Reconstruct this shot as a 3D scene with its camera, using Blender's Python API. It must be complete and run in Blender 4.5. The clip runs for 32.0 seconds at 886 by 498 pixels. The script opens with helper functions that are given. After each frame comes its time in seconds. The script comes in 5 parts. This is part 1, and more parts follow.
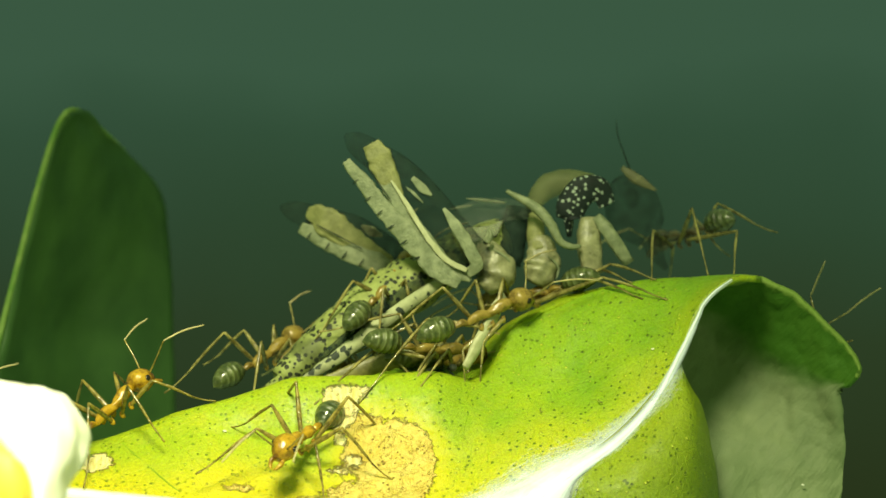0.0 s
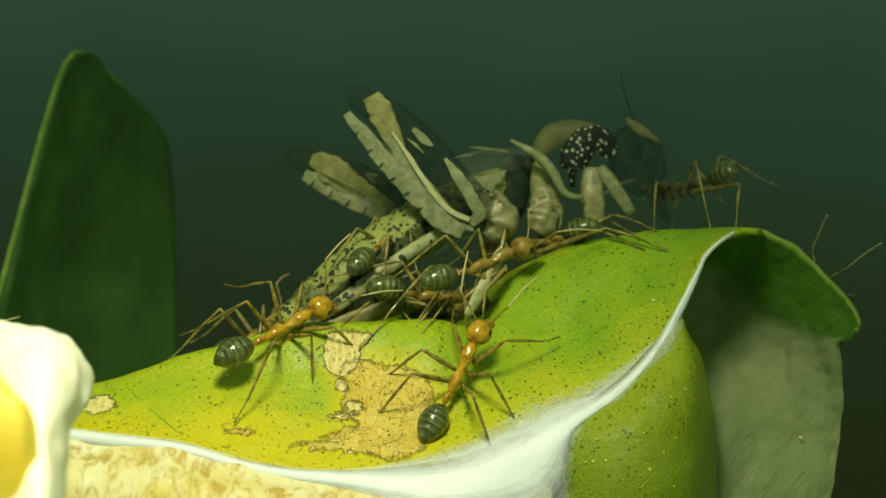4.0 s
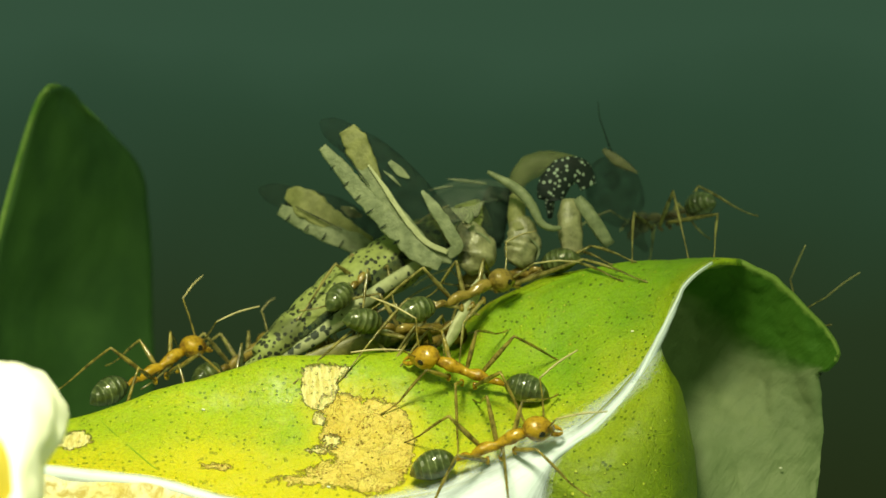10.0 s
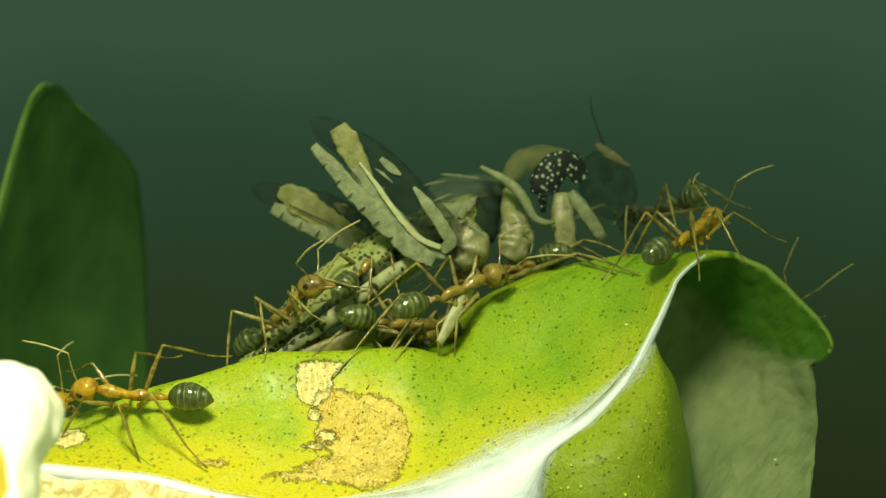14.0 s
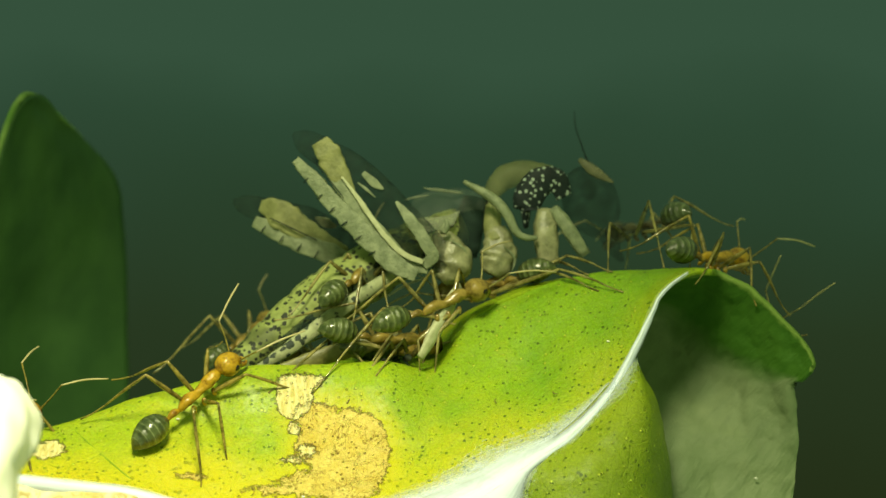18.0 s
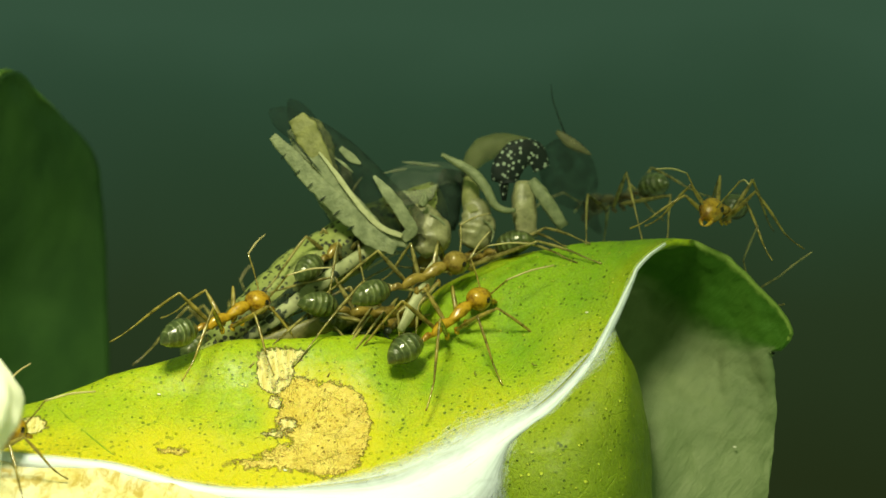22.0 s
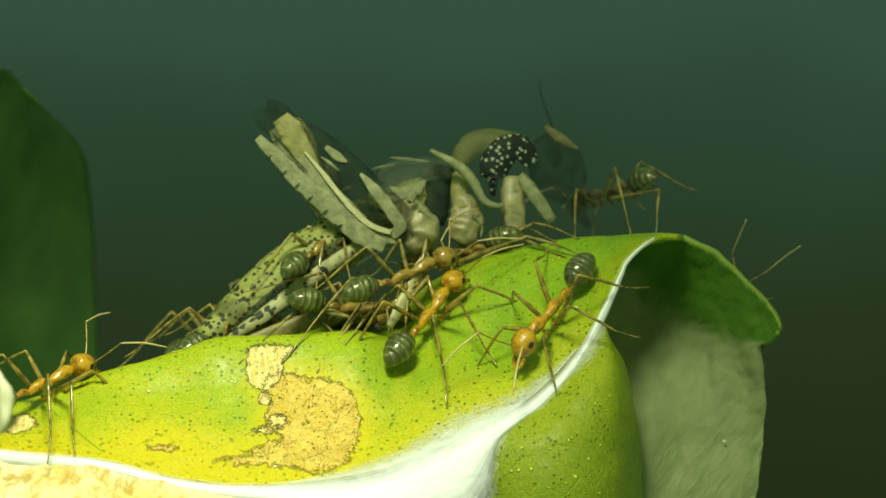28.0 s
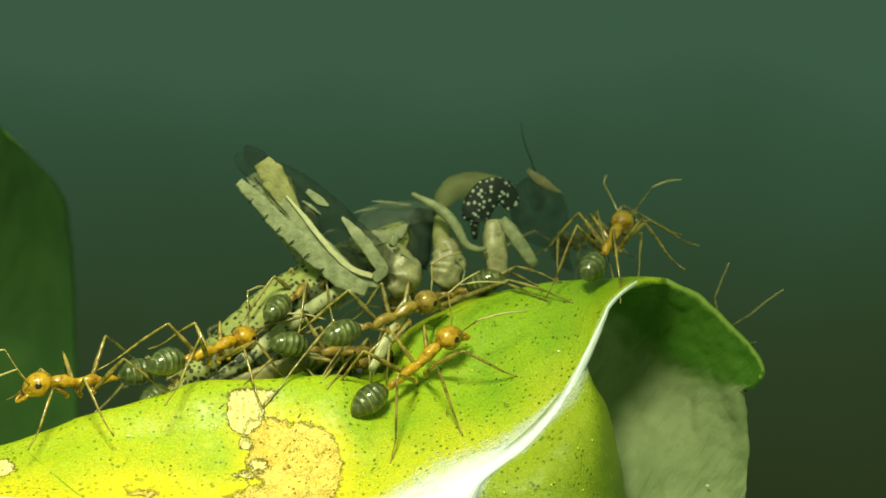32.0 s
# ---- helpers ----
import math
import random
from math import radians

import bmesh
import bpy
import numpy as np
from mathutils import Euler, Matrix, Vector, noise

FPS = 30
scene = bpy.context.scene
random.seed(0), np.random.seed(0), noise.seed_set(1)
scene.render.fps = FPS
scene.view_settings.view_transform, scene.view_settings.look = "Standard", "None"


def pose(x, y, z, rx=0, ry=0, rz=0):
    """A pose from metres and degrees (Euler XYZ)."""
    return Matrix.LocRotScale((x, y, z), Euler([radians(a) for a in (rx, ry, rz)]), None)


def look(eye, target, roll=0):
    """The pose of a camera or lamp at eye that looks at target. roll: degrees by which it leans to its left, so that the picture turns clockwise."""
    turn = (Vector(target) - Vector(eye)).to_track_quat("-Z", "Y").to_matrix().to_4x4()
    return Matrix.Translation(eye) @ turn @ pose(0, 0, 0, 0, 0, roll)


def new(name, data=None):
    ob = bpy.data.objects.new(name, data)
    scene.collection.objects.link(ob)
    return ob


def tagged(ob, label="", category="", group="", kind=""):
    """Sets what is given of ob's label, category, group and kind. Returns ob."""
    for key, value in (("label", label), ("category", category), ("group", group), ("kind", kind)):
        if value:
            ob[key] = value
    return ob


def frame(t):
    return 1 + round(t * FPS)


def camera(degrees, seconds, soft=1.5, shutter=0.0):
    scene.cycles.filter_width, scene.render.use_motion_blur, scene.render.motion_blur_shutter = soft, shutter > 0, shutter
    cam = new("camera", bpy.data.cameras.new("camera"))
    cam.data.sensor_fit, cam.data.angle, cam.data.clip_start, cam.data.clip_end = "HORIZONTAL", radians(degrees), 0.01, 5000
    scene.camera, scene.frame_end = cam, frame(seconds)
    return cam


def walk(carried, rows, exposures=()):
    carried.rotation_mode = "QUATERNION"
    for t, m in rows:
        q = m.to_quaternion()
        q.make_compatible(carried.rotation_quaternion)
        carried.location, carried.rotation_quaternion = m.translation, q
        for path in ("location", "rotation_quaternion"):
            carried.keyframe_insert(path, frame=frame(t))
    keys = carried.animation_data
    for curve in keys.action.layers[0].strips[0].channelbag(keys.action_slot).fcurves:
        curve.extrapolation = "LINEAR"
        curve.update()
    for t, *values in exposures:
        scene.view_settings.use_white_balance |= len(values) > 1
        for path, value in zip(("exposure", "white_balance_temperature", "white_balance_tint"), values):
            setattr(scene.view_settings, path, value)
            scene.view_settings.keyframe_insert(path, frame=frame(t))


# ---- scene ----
# A macro view of weaver ants on a curled citrus leaf; plan numbers are in millimetres, MM turns them into metres.
MM = 0.001

# the camera: hand-held, turning slightly; rows of seconds, shift along the view, tilt, turn, roll
cam = camera(25.6, 32.0, soft=1.5)
# a close-up lens with little depth of field
cam.data.dof.use_dof, cam.data.dof.focus_distance, cam.data.dof.aperture_fstop = True, 0.107, 60.0
WALK = [
    (0.0, 0.018, 91.418, 0.012, -1.18),
    (0.5, -0.308, 91.032, 0.026, -1.335),
    (1.0, -0.059, 90.644, 0.389, -1.107),
    (1.5, -0.596, 90.373, 0.553, -1.307),
    (2.0, -0.116, 90.198, 0.85, -0.97),
    (2.5, -0.307, 90.029, 0.896, -0.792),
    (3.0, -0.097, 89.944, 0.533, -0.178),
    (3.5, -0.367, 89.899, 0.15, -0.306),
    (5.5, -0.141, 89.889, -0.008, -0.214),
    (6.0, 0.0, 90.0, -0.0, 0.0),
    (6.5, -0.053, 90.088, -0.219, 0.143),
    (7.0, -0.005, 90.169, -0.334, -0.176),
    (7.5, 0.034, 90.145, -0.519, 0.082),
    (8.0, -0.147, 90.183, -0.708, -0.21),
    (8.5, 0.196, 90.31, -0.784, -0.233),
    (9.0, 0.104, 90.578, -0.736, -0.38),
    (9.5, 0.232, 90.736, -0.611, -0.579),
    (10.0, 0.109, 90.834, -0.55, -0.658),
    (10.5, 0.014, 90.901, -0.733, -0.79),
    (11.0, -0.021, 90.956, -0.705, -0.647),
    (11.5, 0.083, 90.934, -0.913, -0.768),
    (12.0, 0.014, 90.923, -0.872, -0.682),
    (12.5, -0.151, 90.926, -0.896, -0.842),
    (13.0, 0.011, 90.757, -0.831, -0.903),
    (13.5, -0.017, 90.686, -0.719, -1.146),
    (15.5, -0.074, 90.705, -0.807, -1.116),
    (16.0, 0.199, 90.949, -0.771, -0.688),
    (16.5, -0.089, 91.141, -1.171, -0.713),
    (17.0, -0.1, 91.14, -1.412, -0.697),
    (17.5, -0.115, 91.122, -1.399, -0.584),
    (18.0, 0.249, 91.107, -1.265, -0.537),
    (18.5, 0.018, 91.088, -1.2, -0.392),
    (19.0, 0.031, 91.016, -1.134, -0.508),
    (19.5, 0.083, 90.928, -1.265, -0.483),
    (20.0, -0.125, 90.851, -1.551, -0.796),
    (20.5, 0.006, 90.8, -1.511, -0.756),
    (21.0, -0.125, 90.632, -1.597, -0.866),
    (21.5, 0.223, 90.566, -1.909, -0.764),
    (22.0, -0.111, 90.305, -1.873, -1.087),
    (22.5, -0.146, 90.092, -1.779, -1.266),
    (23.0, 0.071, 90.068, -1.814, -1.172),
    (23.5, -0.002, 90.115, -1.952, -1.193),
    (24.0, 0.056, 90.114, -1.933, -1.217),
    (24.5, 0.119, 90.164, -2.015, -1.225),
    (25.0, -0.108, 90.178, -2.188, -1.264),
    (25.5, 0.211, 90.23, -2.196, -1.092),
    (27.5, -0.157, 90.164, -2.194, -1.403),
    (28.0, -0.118, 90.166, -2.195, -1.365),
    (28.5, 0.1, 90.171, -2.261, -1.417),
    (29.0, 0.018, 90.485, -2.418, -1.223),
    (29.5, 0.253, 91.014, -2.368, -1.197),
    (30.0, 0.265, 91.124, -2.368, -1.006),
    (30.5, 0.159, 90.955, -2.815, -1.197),
    (31.0, 0.457, 90.874, -2.992, -0.95),
    (31.5, 0.301, 91.215, -2.98, -1.057),
    (32.0, 0.231, 91.438, -2.76, -1.362),
]
EXPOSURES = [(0.0, 0.32), (1.0, 0.1), (2.0, -0.15), (3.0, -0.34), (6.0, -0.4), (8.0, -0.34), (9.0, -0.22), (10.0, 0.03), (13.0, 0.05), (19.0, 0.08), (23.0, 0.04), (28.0, 0.06), (29.0, 0.12), (30.0, 0.3), (32.0, 0.38)]
walk(cam, [(t, pose(0, (ahead - 110) * MM, 0, tilt, 0, turn) @ pose(0, 0, 0, 0, 0, roll)) for t, ahead, tilt, turn, roll in WALK], EXPOSURES)

# dim green surroundings and one small lamp beside the camera, as the hard shadows show
world = bpy.data.worlds.new("world")
world.use_nodes = True
scene.world = world
world.node_tree.nodes["Background"].inputs[0].default_value = (0.22, 0.34, 0.125, 1)
world.node_tree.nodes["Background"].inputs[1].default_value = 1.05

lamp_data = bpy.data.lights.new("lamp", "SPOT")
lamp_data.energy, lamp_data.shadow_soft_size = 0.44, 11 * MM
lamp_data.spot_size, lamp_data.spot_blend = radians(70), 1.0
lamp_data.color = (1.0, 0.99, 0.60)
lamp = new("lamp", lamp_data)
lamp.matrix_world = look((-8 * MM, -61 * MM, 52 * MM), (-12 * MM, -18 * MM, -12 * MM))


# ---- materials ----
class Nodes:
    """A short way to write node trees."""

    def __init__(self, name):
        self.mat = bpy.data.materials.new(name)
        self.mat.use_nodes = True
        self.tree = self.mat.node_tree
        self.bsdf = self.tree.nodes["Principled BSDF"]

    def node(self, kind, **settings):
        n = self.tree.nodes.new(kind)
        for key, value in settings.items():
            setattr(n, key, value)
        return n

    def link(self, a, b):
        self.tree.links.new(a, b)

    def put(self, socket, value):
        if isinstance(value, bpy.types.NodeSocket):
            self.link(value, socket)
        elif isinstance(value, tuple) and len(value) == 3 and socket.type == "RGBA":
            socket.default_value = (*value, 1)
        else:
            socket.default_value = value

    def where(self, out="Object"):
        return self.node("ShaderNodeTexCoord").outputs[out]

    def mapped(self, vec, scale=(1, 1, 1), loc=(0, 0, 0), rot=(0, 0, 0)):
        n = self.node("ShaderNodeMapping")
        self.put(n.inputs[0], vec)
        n.inputs[1].default_value, n.inputs[2].default_value, n.inputs[3].default_value = loc, rot, scale
        return n.outputs[0]

    def noise(self, vec, scale, detail=3, rough=0.5, distortion=0.0):
        n = self.node("ShaderNodeTexNoise")
        self.put(n.inputs["Vector"], vec)
        n.inputs["Scale"].default_value, n.inputs["Detail"].default_value = scale, detail
        n.inputs["Roughness"].default_value, n.inputs["Distortion"].default_value = rough, distortion
        return n.outputs[0]

    def cells(self, vec, scale, feature="F1"):
        n = self.node("ShaderNodeTexVoronoi", feature=feature)
        self.put(n.inputs["Vector"], vec)
        n.inputs["Scale"].default_value = scale
        return n

    def ramp(self, value, *stops):
        n = self.node("ShaderNodeValToRGB")
        self.put(n.inputs[0], value)
        while len(n.color_ramp.elements) < len(stops):
            n.color_ramp.elements.new(0.5)
        for e, (at, c) in zip(n.color_ramp.elements, stops):
            e.position = at
            e.color = (*c, 1) if isinstance(c, tuple) else (c, c, c, 1)
        return n.outputs[0]

    def mix(self, a, b, f, mode="MIX"):
        n = self.node("ShaderNodeMix", data_type="RGBA", blend_type=mode)
        self.put(n.inputs[0], f)
        self.put(n.inputs[6], a)
        self.put(n.inputs[7], b)
        return n.outputs[2]

    def math(self, op, a, b=0.0, clamp=False):
        n = self.node("ShaderNodeMath", operation=op, use_clamp=clamp)
        self.put(n.inputs[0], a)
        self.put(n.inputs[1], b)
        return n.outputs[0]

    def split(self, vec):
        n = self.node("ShaderNodeSeparateXYZ")
        self.put(n.inputs[0], vec)
        return n.outputs

    def bump(self, height, strength, distance):
        n = self.node("ShaderNodeBump")
        self.put(n.inputs["Height"], height)
        n.inputs["Strength"].default_value, n.inputs["Distance"].default_value = strength, distance
        self.link(n.outputs[0], self.bsdf.inputs["Normal"])

    def done(self, color, rough=0.5, **more):
        self.put(self.bsdf.inputs["Base Color"], color)
        self.put(self.bsdf.inputs["Roughness"], rough)
        for key, value in more.items():
            self.put(self.bsdf.inputs[key.replace("_", " ")], value)
        return self.mat


def blemish(n, mm, ovals, ragged=0.3):
    """Rough distance in millimetres from the ragged outline of a group of ovals, negative inside."""
    x, _, z = n.split(mm)
    best = 9.0
    for cx, cz, rx, rz in ovals:
        dx = n.math("DIVIDE", n.math("SUBTRACT", x, cx), rx)
        dz = n.math("DIVIDE", n.math("SUBTRACT", z, cz), rz)
        d = n.math("SQRT", n.math("ADD", n.math("MULTIPLY", dx, dx), n.math("MULTIPLY", dz, dz)))
        best = n.math("MINIMUM", best, n.math("MULTIPLY", n.math("SUBTRACT", d, 1.0), min(rx, rz)))
    best = n.math("ADD", best, n.math("MULTIPLY", n.math("SUBTRACT", n.noise(mm, 2.2, 6, 0.75, 0.4), 0.5), ragged * 3))
    return best


def inside(n, d, soft=0.05):
    """1 inside an outline, 0 outside."""
    return n.math("SUBTRACT", 0.5, n.math("MULTIPLY", d, 0.5 / soft), clamp=True)


def line_of(n, d, at, width):
    """1 on the outline moved outwards by at, fading over width."""
    off = n.math("ABSOLUTE", n.math("SUBTRACT", d, at))
    return n.math("SUBTRACT", 1.0, n.math("MULTIPLY", off, 1.0 / width), clamp=True)


def leaf_green(name, deep, light, yellow, spots=False, gloss=0.38, coat=0.0):
    n = Nodes(name)
    mm = n.mapped(n.where(), (1000, 1000, 1000))
    u, v, _ = n.split(n.where("UV"))
    tone = n.mix(deep, light, n.ramp(n.noise(mm, 0.16, 3, 0.6), (0.35, 0.0), (0.68, 1.0)))
    tone = n.mix(tone, n.mix(light, yellow, 0.5), n.ramp(u, (0.25, 0.65), (0.6, 0.0)))
    fine = n.noise(mm, 1.6, 6, 0.7)
    tone = n.mix(tone, light, n.math("MULTIPLY", n.ramp(fine, (0.45, 0.0), (0.75, 1.0)), 0.4))
    # yellow blotches, as where the leaf has begun to fade
    tone = n.mix(tone, yellow, n.math("MULTIPLY", n.ramp(n.noise(mm, 0.55, 4, 0.6, 0.6), (0.5, 0.0), (0.72, 1.0)), n.ramp(u, (0.45, 0.3), (0.65, 0.04))))
    # the blade pales to yellow towards the silk-bound edge
    edge = n.math("ADD", n.math("SUBTRACT", 0.46, v), n.math("MULTIPLY", n.math("SUBTRACT", n.noise(mm, 0.22, 3), 0.5), 0.7))
    edge = n.math("MULTIPLY", n.ramp(edge, (0.0, 0.0), (0.38, 1.0)), n.ramp(u, (0.3, 1.0), (0.5, 0.75), (0.75, 0.25)))
    tone = n.mix(tone, yellow, edge)
    # oil glands: dark sunken dots of uneven size; paler raised dots paint in their glints
    wide = n.noise(mm, 1.1, 2)
    gland = n.cells(mm, 2.7).outputs["Distance"]
    size = n.math("ADD", gland, n.math("MULTIPLY", n.math("SUBTRACT", wide, 0.5), 0.5))
    dot = n.ramp(n.math("ADD", size, n.math("MULTIPLY", n.math("SUBTRACT", n.noise(mm, 9.0, 2), 0.5), 0.1)), (0.09, 1.0), (0.2, 0.0))
    pale = n.ramp(n.math("ADD", n.cells(n.mapped(mm, (1, 1, 1), (3.3, 1.7, 5.1)), 1.9).outputs["Distance"], n.math("MULTIPLY", n.math("SUBTRACT", 0.5, wide), 0.4)), (0.06, 1.0), (0.15, 0.0))
    halo = n.ramp(size, (0.14, 1.0), (0.34, 0.0))
    tone = n.mix(tone, light, n.math("MULTIPLY", halo, 0.35))
    tone = n.mix(tone, (0.075, 0.135, 0.002), n.math("MULTIPLY", dot, n.ramp(u, (0.25, 0.5), (0.6, 0.9))))
    tone = n.mix(tone, (0.66, 0.74, 0.07), n.math("MULTIPLY", pale, 0.75))
    grain = n.noise(mm, 7.5, 4, 0.75)
    tone = n.mix(tone, n.ramp(grain, (0.34, 0.66), (0.66, 1.25)), 0.75, "MULTIPLY")
    # hair-fine net of veins
    net = n.cells(n.mix(mm, n.noise(mm, 0.9, 3), 0.2), 0.8, "DISTANCE_TO_EDGE").outputs["Distance"]
    net = n.ramp(net, (0.0, 1.0), (0.035, 0.0))
    tone = n.mix(tone, light, n.math("MULTIPLY", net, 0.25))
    rough = n.math("ADD", gloss, n.math("MULTIPLY", fine, 0.15))
    height = n.math("ADD", n.math("MULTIPLY", fine, 0.6), n.math("SUBTRACT", n.math("MULTIPLY", pale, 0.7), n.math("MULTIPLY", dot, 0.7)))
    height = n.math("SUBTRACT", height, n.math("MULTIPLY", net, 0.15))
    if spots:
        dead, skin = blemish(n, mm, PATCH, 0.42), blemish(n, mm, FLAKES, 0.3)
        mask, flake = inside(n, dead), inside(n, skin, 0.04)
        tone = n.mix(tone, yellow, n.math("MULTIPLY", inside(n, n.math("SUBTRACT", dead, 0.6), 0.6), 0.85))
        tan = n.mix((0.60, 0.44, 0.07), (0.74, 0.60, 0.17), n.ramp(n.noise(mm, 0.9, 5, 0.7), (0.32, 0.0), (0.68, 1.0)))
        grit = n.ramp(n.noise(mm, 4.5, 5, 0.75), (0.5, 0.0), (0.64, 1.0))
        tan = n.mix(tan, (0.40, 0.25, 0.04), n.math("MULTIPLY", grit, 0.4))
        # shrunken skin: fine wandering wrinkles, close together, fading in and out
        level = n.math("SINE", n.math("MULTIPLY", n.noise(mm, 0.75, 5, 0.62, 0.5), 75.0))
        wrinkle = n.math("MULTIPLY", n.ramp(level, (0.72, 0.0), (0.98, 1.0)), n.ramp(n.noise(mm, 0.8, 2), (0.4, 0.1), (0.6, 0.75)))
        tan = n.mix(tan, (0.30, 0.16, 0.02), n.math("MULTIPLY", wrinkle, 0.8))
        pit = n.ramp(n.math("ADD", n.cells(mm, 4.2).outputs["Distance"], n.math("MULTIPLY", n.math("SUBTRACT", wide, 0.45), 0.7)), (0.08, 1.0), (0.2, 0.0))
        tan = n.mix(tan, (0.24, 0.14, 0.02), n.math("MULTIPLY", pit, 0.6))
        # branching cracks, coarse and fine
        bent = n.mix(mm, n.noise(mm, 0.8, 5, 0.7), 0.35)
        crack = n.ramp(n.cells(bent, 0.62, "DISTANCE_TO_EDGE").outputs["Distance"], (0.0, 1.0), (0.014, 0.0))
        crack = n.math("MULTIPLY", crack, n.ramp(n.noise(mm, 1.3, 2), (0.36, 0.15), (0.55, 1.0)))
        small = n.ramp(n.cells(bent, 2.0, "DISTANCE_TO_EDGE").outputs["Distance"], (0.0, 0.45), (0.05, 0.0))
        tan = n.mix(tan, (0.26, 0.15, 0.02), n.math("MULTIPLY", n.math("MAXIMUM", n.math("MULTIPLY", crack, 0.45), small), 0.4))
        tan = n.mix(tan, (0.17, 0.10, 0.015), n.math("MULTIPLY", dot, 0.7))
        tone = n.mix(tone, tan, mask)
        tone = n.mix(tone, (0.20, 0.11, 0.012), n.math("MULTIPLY", line_of(n, dead, 0.0, 0.07), n.ramp(n.noise(mm, 1.2, 2), (0.42, 0.0), (0.6, 0.35))))
        # pale papery flakes with dark curled rims
        ridge = n.noise(n.mapped(mm, (3.2, 1.0, 0.7)), 1.3, 4, 0.6, 0.5)
        paper = n.mix((0.62, 0.50, 0.16), (0.80, 0.72, 0.36), n.ramp(ridge, (0.36, 0.0), (0.62, 1.0)))
        tone = n.mix(tone, paper, flake)
        tone = n.mix(tone, (0.17, 0.09, 0.012), n.math("MULTIPLY", line_of(n, skin, 0.03, 0.06), n.ramp(n.noise(mm, 1.6, 2), (0.42, 0.0), (0.58, 0.7))))
        both = n.math("MAXIMUM", mask, flake)
        rough = n.math("ADD", rough, n.math("MULTIPLY", both, 0.3))
        height = n.math("SUBTRACT", height, n.math("MULTIPLY", mask, 0.7))
        height = n.math("ADD", height, n.math("MULTIPLY", flake, n.math("ADD", 1.1, ridge)))
        height = n.math("SUBTRACT", height, n.math("MULTIPLY", n.math("MULTIPLY", n.math("ADD", wrinkle, crack), mask), 0.3))
        coat = n.math("MULTIPLY", n.math("SUBTRACT", 1.0, both), coat)
    height = n.math("ADD", height, n.math("MULTIPLY", grain, 0.5))
    coat = n.math("MULTIPLY", coat, n.ramp(n.noise(mm, 2.8, 4, 0.7), (0.4, 0.25), (0.6, 1.0)))
    n.bump(height, 1.0, 0.17 * MM)
    return n.done(tone, n.math("ADD", rough, 0.06), Specular_IOR_Level=0.28, Coat_Weight=coat, Coat_Roughness=0.44, Subsurface_Weight=0.08, Subsurface_Radius=(0.3 * MM, 0.6 * MM, 0.1 * MM))


# ovals (x, z, half width, half height) of the dead brown patch and of the pale flakes on it
PATCH = [(-2.8, -9.0, 2.15, 2.35), (-4.4, -7.4, 1.15, 1.05), (-2.7, -10.2, 1.6, 1.1), (-4.3, -10.4, 2.0, 0.6), (-6.6, -10.65, 1.3, 0.2), (-5.0, -7.0, 0.9, 0.7), (-4.9, -8.6, 0.9, 0.9), (-11.17, -9.95, 0.55, 0.13)]
FLAKES = [(-5.9, -6.0, 1.0, 1.2), (-5.5, -5.15, 1.2, 0.4), (-5.1, -8.8, 0.52, 0.3), (-5.85, -7.65, 0.3, 0.36), (-5.7, -9.25, 0.6, 0.16), (-18.99, -8.55, 0.85, 0.43)]


def pale_underside(name, base, other, vein=(0.30, 0.36, 0.20), strength=0.55, stretch=(0.9, 0.9, 0.35), from_to=(0.52, 0.78)):
    n = Nodes(name)
    mm = n.mapped(n.where(), (1000, 1000, 1000))
    tone = n.mix(base, other, n.ramp(n.noise(mm, 0.35, 5, 0.65), (0.35, 0.0), (0.7, 1.0)))
    wrinkle = n.noise(n.mapped(mm, stretch, rot=(0, 0.5, 0)), 0.9, 6, 0.65, 0.6)
    tone = n.mix(tone, vein, n.ramp(wrinkle, (from_to[0], 0.0), (from_to[1], strength)))
    n.bump(wrinkle, 0.35, 0.15 * MM)
    return n.done(tone, 0.6)


def plain(name, a, b, scale, rough=0.45, bump=0.3, metal=0.0, **more):
    """Two tones mixed by noise at a scale given per millimetre."""
    n = Nodes(name)
    mm = n.mapped(n.where(), (1000, 1000, 1000))
    f = n.noise(mm, scale, 5, 0.6)
    tone = n.mix(a, b, n.ramp(f, (0.35, 0.0), (0.65, 1.0)))
    n.bump(n.noise(mm, scale * 4, 3), bump, 0.05 * MM)
    return n.done(tone, rough, **more)


